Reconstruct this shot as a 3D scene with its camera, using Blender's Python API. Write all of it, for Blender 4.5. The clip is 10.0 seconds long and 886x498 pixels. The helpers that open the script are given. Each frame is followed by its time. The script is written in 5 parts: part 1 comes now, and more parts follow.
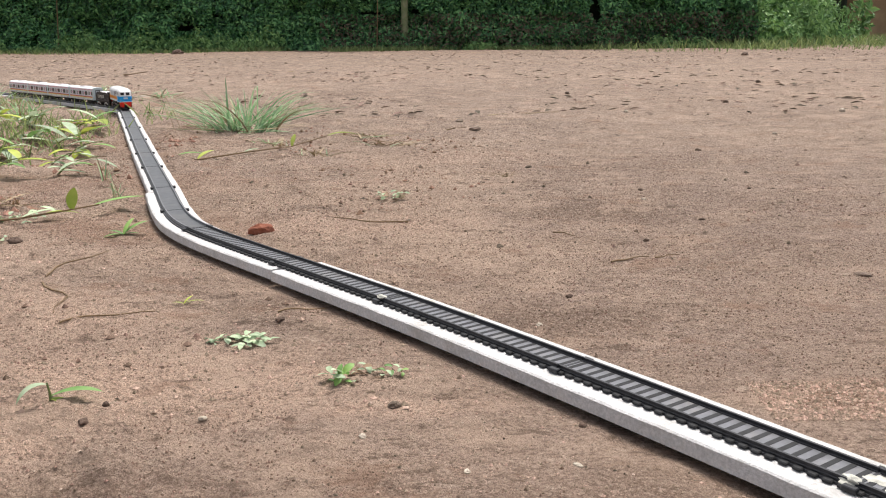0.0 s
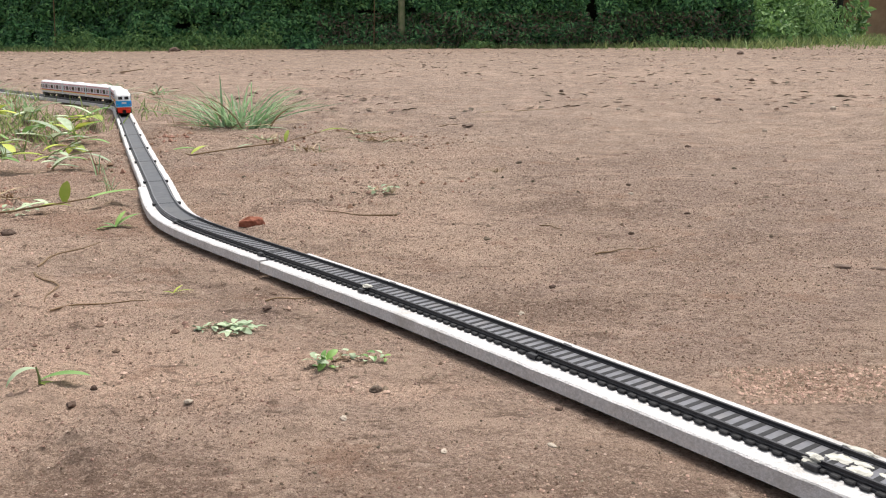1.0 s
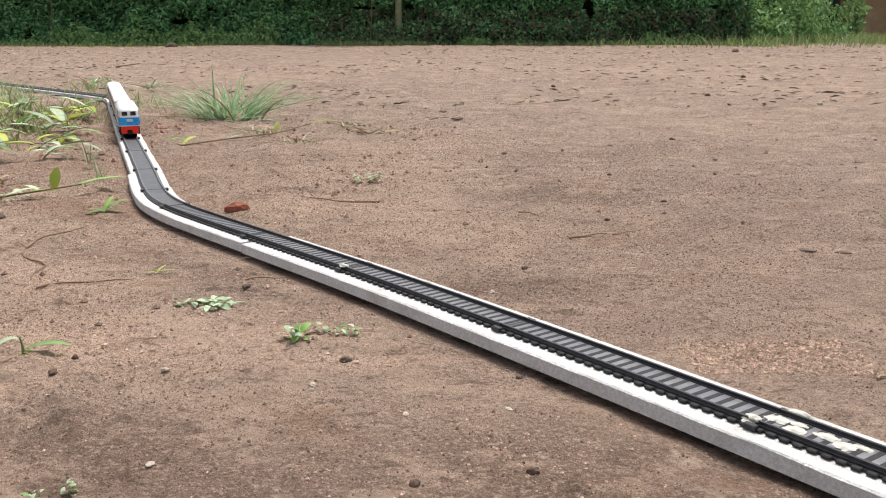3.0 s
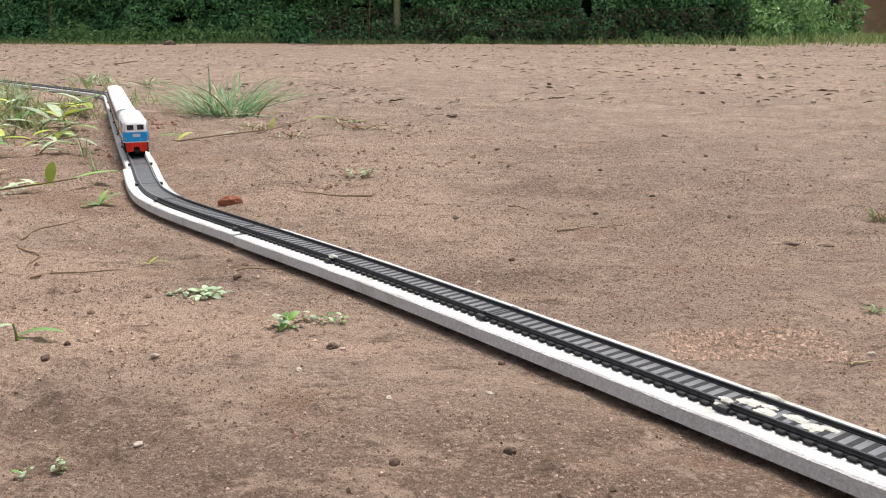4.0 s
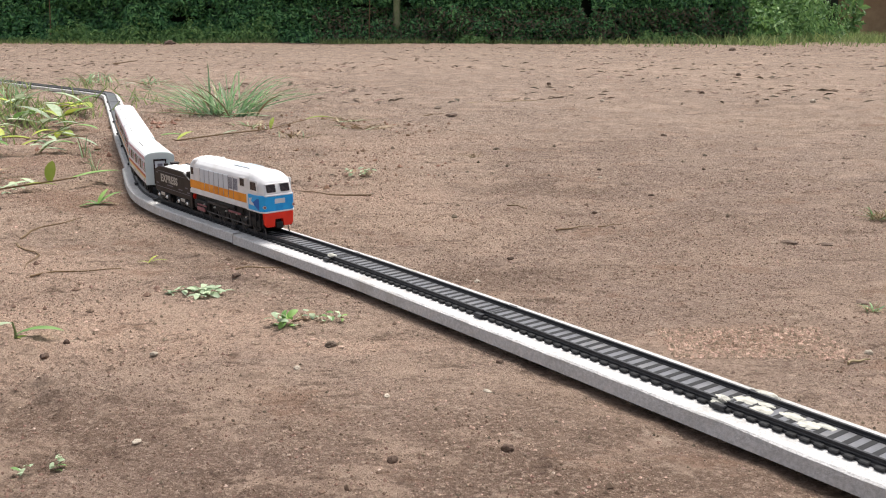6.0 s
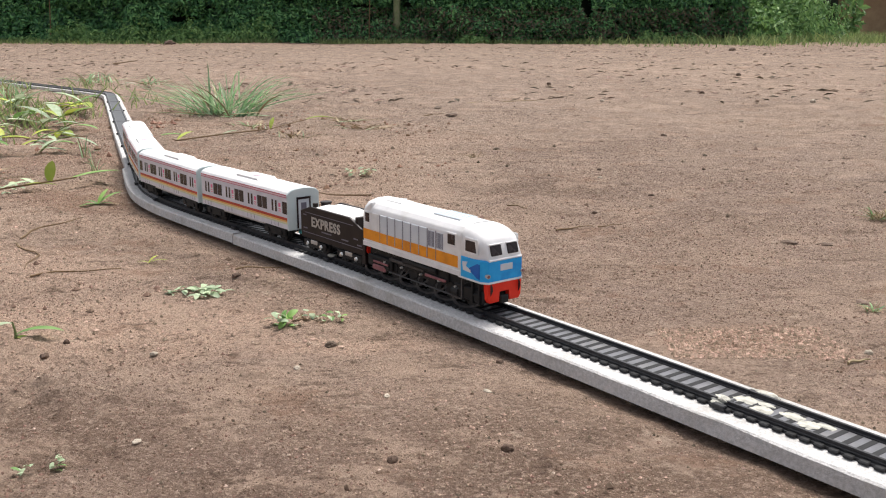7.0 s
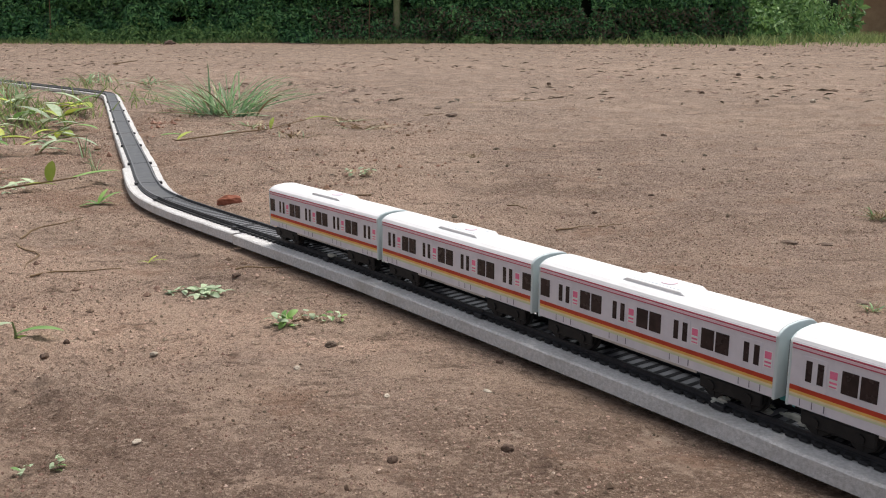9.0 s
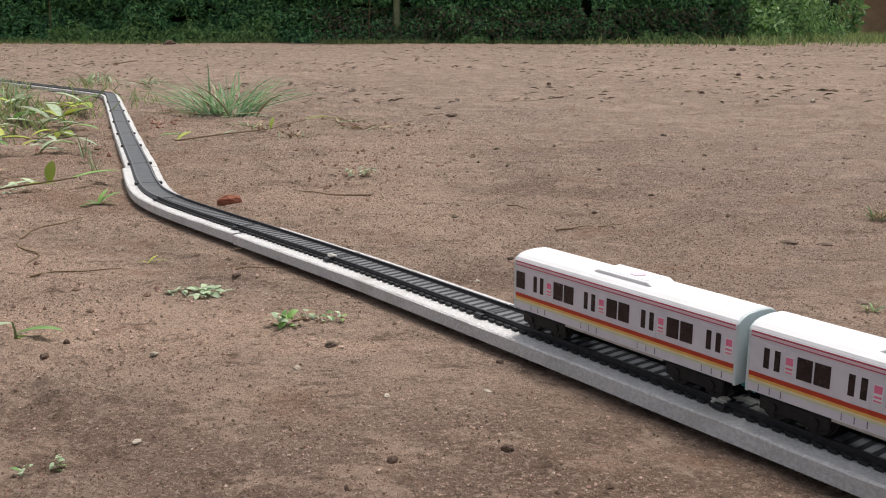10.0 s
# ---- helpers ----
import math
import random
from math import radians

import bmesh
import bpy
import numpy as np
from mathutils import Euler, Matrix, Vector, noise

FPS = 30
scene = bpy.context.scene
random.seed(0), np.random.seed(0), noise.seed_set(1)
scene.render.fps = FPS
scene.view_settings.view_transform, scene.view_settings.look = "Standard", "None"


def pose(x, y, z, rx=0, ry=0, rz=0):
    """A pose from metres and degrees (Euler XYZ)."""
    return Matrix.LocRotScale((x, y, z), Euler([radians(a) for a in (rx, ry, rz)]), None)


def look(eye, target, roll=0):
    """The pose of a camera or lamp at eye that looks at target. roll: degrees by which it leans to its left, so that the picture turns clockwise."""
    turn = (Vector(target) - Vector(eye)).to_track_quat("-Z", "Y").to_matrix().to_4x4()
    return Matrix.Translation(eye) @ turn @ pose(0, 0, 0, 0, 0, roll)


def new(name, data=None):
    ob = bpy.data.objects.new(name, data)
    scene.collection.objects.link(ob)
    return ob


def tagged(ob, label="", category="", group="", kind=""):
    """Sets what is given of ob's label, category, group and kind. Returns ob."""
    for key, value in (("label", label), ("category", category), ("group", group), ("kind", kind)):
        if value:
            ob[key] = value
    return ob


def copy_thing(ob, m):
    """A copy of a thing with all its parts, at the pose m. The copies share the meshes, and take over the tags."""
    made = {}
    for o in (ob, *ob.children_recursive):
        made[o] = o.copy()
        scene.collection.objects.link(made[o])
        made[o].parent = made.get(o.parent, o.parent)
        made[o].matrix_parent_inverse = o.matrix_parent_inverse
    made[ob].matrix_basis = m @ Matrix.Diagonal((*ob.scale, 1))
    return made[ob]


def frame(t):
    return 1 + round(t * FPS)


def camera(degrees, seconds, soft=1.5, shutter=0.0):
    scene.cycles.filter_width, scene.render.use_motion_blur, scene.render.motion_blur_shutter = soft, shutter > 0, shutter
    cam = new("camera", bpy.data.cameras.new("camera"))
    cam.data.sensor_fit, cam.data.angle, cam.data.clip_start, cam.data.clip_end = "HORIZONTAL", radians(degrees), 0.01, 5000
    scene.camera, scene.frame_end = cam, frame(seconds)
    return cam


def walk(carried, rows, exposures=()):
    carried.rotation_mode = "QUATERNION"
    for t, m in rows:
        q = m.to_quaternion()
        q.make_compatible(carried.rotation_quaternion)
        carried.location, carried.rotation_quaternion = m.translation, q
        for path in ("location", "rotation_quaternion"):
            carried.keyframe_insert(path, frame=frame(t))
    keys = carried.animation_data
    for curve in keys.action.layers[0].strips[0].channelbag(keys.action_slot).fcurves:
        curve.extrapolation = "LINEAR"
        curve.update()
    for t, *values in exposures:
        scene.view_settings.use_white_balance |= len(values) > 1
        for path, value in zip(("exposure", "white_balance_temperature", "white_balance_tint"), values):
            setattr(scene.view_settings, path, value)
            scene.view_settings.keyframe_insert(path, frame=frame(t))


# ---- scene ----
MM = 0.001

# ---- camera ----
cam = camera(50, 10.0, soft=1.1)
EYE = [
    (0.0, -31.5, 46.0, 171.6, 0.394, 12.950, 0.540), (0.5, -27.6, 40.0, 170.4, 0.270, 12.990, 0.461),
    (1.0, -23.4, 34.3, 168.8, 0.228, 13.019, 0.389), (1.5, -19.3, 28.7, 167.0, 0.199, 13.052, 0.319),
    (2.0, -15.3, 23.1, 165.5, 0.166, 13.090, 0.252), (2.5, -11.6, 17.9, 164.1, 0.124, 13.133, 0.190),
    (3.0, -8.1, 12.6, 162.7, 0.087, 13.169, 0.131), (3.5, -4.4, 7.0, 161.5, 0.049, 13.204, 0.071),
    (4.0, -0.8, 1.3, 160.3, 0.010, 13.240, 0.012), (4.2, 0, 0, 160, 0, 13.255, 0), (10.0, 0, 0, 160, 0, 13.255, 0)]
walk(cam, [(t, pose(x * MM, y * MM, z * MM, 90 - p, 0, w) @ pose(0, 0, 0, 0, 0, -r)) for t, x, y, z, w, p, r in EYE],
     exposures=[(0.0, 0.78), (5.5, 0.77), (6.8, 0.72), (7.5, 0.68), (8.5, 0.49), (9.0, 0.42), (10.0, 0.36)])

# ---- light: an overcast sky with a broad, weak sun ----
world = bpy.data.worlds.new("overcast_sky")
scene.world = world
world.use_nodes = True
sky = world.node_tree.nodes.new("ShaderNodeTexSky")
sky.sky_type, sky.sun_disc = "NISHITA", False
sky.sun_elevation, sky.sun_rotation = radians(65.6), radians(16.5)
sky.air_density, sky.dust_density = 1.0, 4.0
pale = world.node_tree.nodes.new("ShaderNodeHueSaturation")
pale.inputs["Saturation"].default_value = 0.35
world.node_tree.links.new(sky.outputs[0], pale.inputs["Color"])
world.node_tree.links.new(pale.outputs[0], world.node_tree.nodes["Background"].inputs[0])
world.node_tree.nodes["Background"].inputs[1].default_value = 0.11
sun = new("sun", bpy.data.lights.new("sun", "SUN"))
sun.data.energy, sun.data.angle, sun.data.color = 2.35, radians(22), (1.0, 0.96, 0.9)
sun.matrix_world = look((0.8, 2.7, 6.2), (0, 0, 0))


# ---- materials ----
def surface(name, a, b=None, scale=200.0, rough=0.6, metal=0.0, bump=0.0, bump_scale=800.0, stain=None, stain_scale=30.0,
            stain_amount=0.35, island=0.0, per_object=0.0, coat=0.0, through_light=0.0):
    """A procedural surface: two-tone grain, optional larger stains, relief, and variation by piece."""
    m = bpy.data.materials.new(name)
    m.use_nodes = True
    nt = m.node_tree
    bsdf = nt.nodes["Principled BSDF"]
    L = nt.links.new
    co = nt.nodes.new("ShaderNodeTexCoord").outputs["Object"]

    def tex(sc, detail=5.0, roughness=0.6):
        n = nt.nodes.new("ShaderNodeTexNoise")
        n.inputs["Scale"].default_value, n.inputs["Detail"].default_value, n.inputs["Roughness"].default_value = sc, detail, roughness
        L(co, n.inputs["Vector"])
        return n.outputs["Fac"]

    def ramp(f, lo, hi):
        n = nt.nodes.new("ShaderNodeMapRange")
        n.inputs["From Min"].default_value, n.inputs["From Max"].default_value = lo, hi
        L(f, n.inputs["Value"])
        return n.outputs["Result"]

    def mix(f, x, y):
        n = nt.nodes.new("ShaderNodeMix")
        n.data_type = "RGBA"
        L(f, n.inputs[0])
        for i, v in ((6, x), (7, y)):
            if isinstance(v, tuple):
                n.inputs[i].default_value = (*v, 1)
            else:
                L(v, n.inputs[i])
        return n.outputs[2]

    b = b or tuple(c * 0.8 for c in a)
    col = mix(ramp(tex(scale), 0.35, 0.65), a, b)
    if stain:
        f = ramp(tex(stain_scale, 6.0, 0.65), 0.5, 0.72)
        k = nt.nodes.new("ShaderNodeMath")
        k.operation = "MULTIPLY"
        k.inputs[1].default_value = stain_amount
        L(f, k.inputs[0])
        col = mix(k.outputs[0], col, stain)
    for amount, kind in ((island, "ShaderNodeNewGeometry"), (per_object, "ShaderNodeObjectInfo")):
        if amount:
            n = nt.nodes.new(kind)
            r = n.outputs["Random Per Island" if kind.endswith("Geometry") else "Random"]
            h = nt.nodes.new("ShaderNodeHueSaturation")
            v = nt.nodes.new("ShaderNodeMapRange")
            v.inputs["To Min"].default_value, v.inputs["To Max"].default_value = 1 - amount, 1 + amount
            L(r, v.inputs["Value"])
            L(v.outputs["Result"], h.inputs["Value"])
            hu = nt.nodes.new("ShaderNodeMapRange")
            hu.inputs["To Min"].default_value, hu.inputs["To Max"].default_value = 0.5 + 0.04 * amount, 0.5 - 0.04 * amount
            L(r, hu.inputs["Value"])
            L(hu.outputs["Result"], h.inputs["Hue"])
            L(col, h.inputs["Color"])
            col = h.outputs["Color"]
    L(col, bsdf.inputs["Base Color"])
    bsdf.inputs["Metallic"].default_value = metal
    rr = nt.nodes.new("ShaderNodeMapRange")
    rr.inputs["To Min"].default_value, rr.inputs["To Max"].default_value = max(rough - 0.1, 0.05), min(rough + 0.12, 1)
    L(tex(scale * 0.7), rr.inputs["Value"])
    L(rr.outputs["Result"], bsdf.inputs["Roughness"])
    bsdf.inputs["Coat Weight"].default_value = coat
    bsdf.inputs["Specular IOR Level"].default_value = 0.35
    if bump:
        bp = nt.nodes.new("ShaderNodeBump")
        bp.inputs["Strength"].default_value, bp.inputs["Distance"].default_value = 0.8, bump
        L(tex(bump_scale, 6.0, 0.7), bp.inputs["Height"])
        L(bp.outputs[0], bsdf.inputs["Normal"])
    if through_light:
        tr = nt.nodes.new("ShaderNodeBsdfTranslucent")
        L(col, tr.inputs["Color"])
        mx = nt.nodes.new("ShaderNodeMixShader")
        mx.inputs[0].default_value = through_light
        L(bsdf.outputs[0], mx.inputs[1])
        L(tr.outputs[0], mx.inputs[2])
        L(mx.outputs[0], nt.nodes["Material Output"].inputs["Surface"])
    return m


def soil_material():
    """Bare packed earth: grey-brown, with sandy and reddish patches, darker brown stretches and fine grit."""
    m = bpy.data.materials.new("bare_earth")
    m.use_nodes = True
    nt = m.node_tree
    L = nt.links.new
    bsdf = nt.nodes["Principled BSDF"]
    co = nt.nodes.new("ShaderNodeTexCoord").outputs["Object"]

    def tex(sc, detail=6.0, roughness=0.6, stretch=(1, 1, 1), at=(0, 0, 0)):
        mp = nt.nodes.new("ShaderNodeMapping")
        mp.inputs["Scale"].default_value, mp.inputs["Location"].default_value = stretch, at
        L(co, mp.inputs["Vector"])
        n = nt.nodes.new("ShaderNodeTexNoise")
        n.inputs["Scale"].default_value, n.inputs["Detail"].default_value, n.inputs["Roughness"].default_value = sc, detail, roughness
        L(mp.outputs[0], n.inputs["Vector"])
        return n.outputs["Fac"]

    def span(f, lo, hi, to=1.0):
        n = nt.nodes.new("ShaderNodeMapRange")
        n.inputs["From Min"].default_value, n.inputs["From Max"].default_value, n.inputs["To Max"].default_value = lo, hi, to
        L(f, n.inputs["Value"])
        return n.outputs["Result"]

    def mix(f, x, y):
        n = nt.nodes.new("ShaderNodeMix")
        n.data_type = "RGBA"
        L(f, n.inputs[0])
        for i, v in ((6, x), (7, y)):
            if isinstance(v, tuple):
                n.inputs[i].default_value = (*v, 1)
            else:
                L(v, n.inputs[i])
        return n.outputs[2]

    def times(f, g):
        n = nt.nodes.new("ShaderNodeMath")
        n.operation = "MULTIPLY"
        L(f, n.inputs[0])
        L(g, n.inputs[1])
        return n.outputs[0]

    # places with ragged borders
    wob = nt.nodes.new("ShaderNodeTexNoise")
    wob.inputs["Scale"].default_value, wob.inputs["Detail"].default_value, wob.inputs["Roughness"].default_value = 9.0, 7.0, 0.65
    L(co, wob.inputs["Vector"])

    def patch(cx, cy, rx, ry, to):
        mp = nt.nodes.new("ShaderNodeMapping")
        mp.inputs["Location"].default_value, mp.inputs["Scale"].default_value = (-cx / rx, -cy / ry, 0), (1 / rx, 1 / ry, 0)
        L(co, mp.inputs["Vector"])
        ad = nt.nodes.new("ShaderNodeVectorMath")
        ad.operation = "MULTIPLY_ADD"
        ad.inputs[1].default_value = (2.4, 2.4, 0)
        L(wob.outputs["Color"], ad.inputs[0])
        sh = nt.nodes.new("ShaderNodeVectorMath")
        sh.operation = "SUBTRACT"
        sh.inputs[1].default_value = (1.2, 1.2, 0)
        L(mp.outputs[0], sh.inputs[0])
        L(sh.outputs[0], ad.inputs[2])
        ln = nt.nodes.new("ShaderNodeVectorMath")
        ln.operation = "LENGTH"
        L(ad.outputs[0], ln.inputs[0])
        return span(ln.outputs["Value"], 1.15, 0.35, to)

    sep = nt.nodes.new("ShaderNodeSeparateXYZ")
    L(co, sep.inputs[0])
    col = mix(span(tex(3.0), 0.35, 0.65), (0.325, 0.226, 0.178), (0.43, 0.315, 0.258))
    col = mix(span(tex(14.0, 8, 0.7), 0.42, 0.68, 0.7), col, (0.42, 0.30, 0.215))
    side = span(tex(1.1, 3, 0.5, at=(2.2, 0.4, 0)), 0.42, 0.6)
    col = mix(times(side, span(tex(7.0, 8, 0.65, at=(3, 1, 0)), 0.38, 0.54, 0.85)), col, (0.60, 0.43, 0.32))
    col = mix(span(tex(5.0, 7, 0.7, at=(7, 2, 0)), 0.55, 0.72, 0.55), col, (0.17, 0.115, 0.085))
    far = span(sep.outputs["Y"], 1.6, 6.0)
    col = mix(times(far, span(tex(1.6, 5, 0.6, (1, 3, 1)), 0.12, 0.5, 0.9)), col, (0.215, 0.162, 0.123))
    edge = times(span(sep.outputs["Y"], 7.2, 8.4), span(tex(2.2, 5, 0.6), 0.4, 0.62, 0.9))
    col = mix(edge, col, (0.29, 0.18, 0.115))
    col = mix(times(span(sep.outputs["Y"], 1.4, 3.0), span(tex(9.0, 8, 0.75, (0.5, 1.4, 1), (5, 3, 0)), 0.56, 0.68, 0.7)), col, (0.12, 0.085, 0.065))
    col = mix(span(tex(26.0, 9, 0.75, (1, 1, 1), (1, 8, 0)), 0.56, 0.66, 0.6), col, (0.15, 0.092, 0.066))
    col = mix(span(tex(95.0, 6, 0.7, at=(4, 4, 0)), 0.52, 0.7, 0.6), col, (0.15, 0.098, 0.072))
    col = mix(span(tex(110.0, 6, 0.7, at=(6, 9, 0)), 0.56, 0.7, 0.45), col, (0.54, 0.41, 0.32))
    for cx, cy, rx, ry, to in ((-0.20, 0.51, 0.15, 0.07, 0.9), (-0.11, 0.90, 0.13, 0.05, 0.8), (-0.055, 0.465, 0.05, 0.018, 0.8), (-0.30, 0.62, 0.12, 0.06, 0.8), (-0.02, 1.36, 0.16, 0.06, 0.6),
                               (-0.45, 0.78, 0.2, 0.06, 0.7), (-0.14, 1.15, 0.1, 0.05, 0.6), (-0.23, 0.42, 0.05, 0.05, 0.7)):
        col = mix(patch(cx, cy, rx, ry, to), col, (0.67, 0.465, 0.35))
    for cx, cy, rx, ry in ((-0.5, 1.15, 0.3, 0.12), (-0.6, 1.55, 0.3, 0.2), (0.16, 0.475, 0.05, 0.022), (-0.33, 0.9, 0.15, 0.08)):
        col = mix(patch(cx, cy, rx, ry, 0.7), col, (0.36, 0.20, 0.13))
    # darker brown patches, mostly on the ground nearest the camera
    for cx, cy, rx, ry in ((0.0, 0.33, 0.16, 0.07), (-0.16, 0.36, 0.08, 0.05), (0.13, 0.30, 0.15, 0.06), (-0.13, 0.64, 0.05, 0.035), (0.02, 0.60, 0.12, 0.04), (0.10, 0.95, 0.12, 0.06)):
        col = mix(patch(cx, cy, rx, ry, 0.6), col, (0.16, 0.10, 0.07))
    # dry only grows with Y: grain strength by distance, set to suit the camera's view
    dry = span(sep.outputs["Y"], 0.35, 1.7)
    col = mix(span(tex(360.0, 3, 0.6, at=(2, 6, 0)), 0.53, 0.62, 0.5), col, (0.60, 0.45, 0.35))
    col = mix(span(tex(420.0, 3, 0.65), 0.50, 0.62, 0.55), col, (0.13, 0.082, 0.06))
    col = mix(span(tex(1150.0, 2, 0.6, at=(1, 3, 0)), 0.50, 0.62, 0.32), col, (0.14, 0.09, 0.066))
    col = mix(span(tex(1000.0, 2, 0.6, at=(6, 2, 0)), 0.57, 0.68, 0.42), col, (0.66, 0.50, 0.39))
    col = mix(times(dry, span(tex(500.0, 2, 0.6, at=(8, 1, 0)), 0.48, 0.58, 0.75)), col, (0.10, 0.068, 0.052))
    sandy = times(dry, span(sep.outputs["Y"], 8.0, 1.5))
    col = mix(times(sandy, span(tex(430.0, 2, 0.6, at=(3, 7, 0)), 0.53, 0.63, 0.85)), col, (0.74, 0.59, 0.47))
    col = mix(times(dry, span(tex(11.0, 8, 0.72, (0.45, 1.5, 1), (2, 5, 0)), 0.52, 0.66, 0.5)), col, (0.185, 0.13, 0.1))
    col = mix(times(dry, span(tex(8.0, 8, 0.72, (0.4, 1.6, 1), (8, 3, 0)), 0.56, 0.68, 0.45)), col, (0.58, 0.43, 0.33))
    col = mix(span(tex(60.0, 5, 0.7, (1, 1.6, 1), (9, 0, 0)), 0.58, 0.68, 0.7), col, (0.11, 0.068, 0.048))
    # pale crust and reddish subsoil in centimetre patches; their contrast also paints relief shading
    col = mix(span(tex(19.0, 9, 0.68, (0.8, 1.3, 1), (3, 9, 0)), 0.53, 0.59, 0.6), col, (0.52, 0.375, 0.285))
    col = mix(span(tex(13.0, 9, 0.7, (0.8, 1.3, 1), (9, 4, 0)), 0.57, 0.63, 0.5), col, (0.31, 0.185, 0.125))
    # dark and pale flecks put the shading of small bumps into the colour
    col = mix(span(tex(38.0, 7, 0.72, (0.6, 1.4, 1), (2, 2, 0)), 0.58, 0.64, 0.6), col, (0.13, 0.085, 0.062))
    col = mix(span(tex(55.0, 6, 0.7, (0.7, 1.4, 1), (5, 7, 0)), 0.6, 0.67, 0.55), col, (0.60, 0.46, 0.36))
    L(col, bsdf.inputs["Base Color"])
    bsdf.inputs["Roughness"].default_value = 0.93
    bsdf.inputs["Specular IOR Level"].default_value = 0.2
    b1 = nt.nodes.new("ShaderNodeBump")
    b1.inputs["Strength"].default_value, b1.inputs["Distance"].default_value = 1.0, 0.011
    L(tex(70.0, 8, 0.75), b1.inputs["Height"])
    b2 = nt.nodes.new("ShaderNodeBump")
    b2.inputs["Strength"].default_value, b2.inputs["Distance"].default_value = 1.0, 0.0034
    L(tex(430.0, 5, 0.7), b2.inputs["Height"])
    L(b1.outputs[0], b2.inputs["Normal"])
    L(b2.outputs[0], bsdf.inputs["Normal"])
    return m


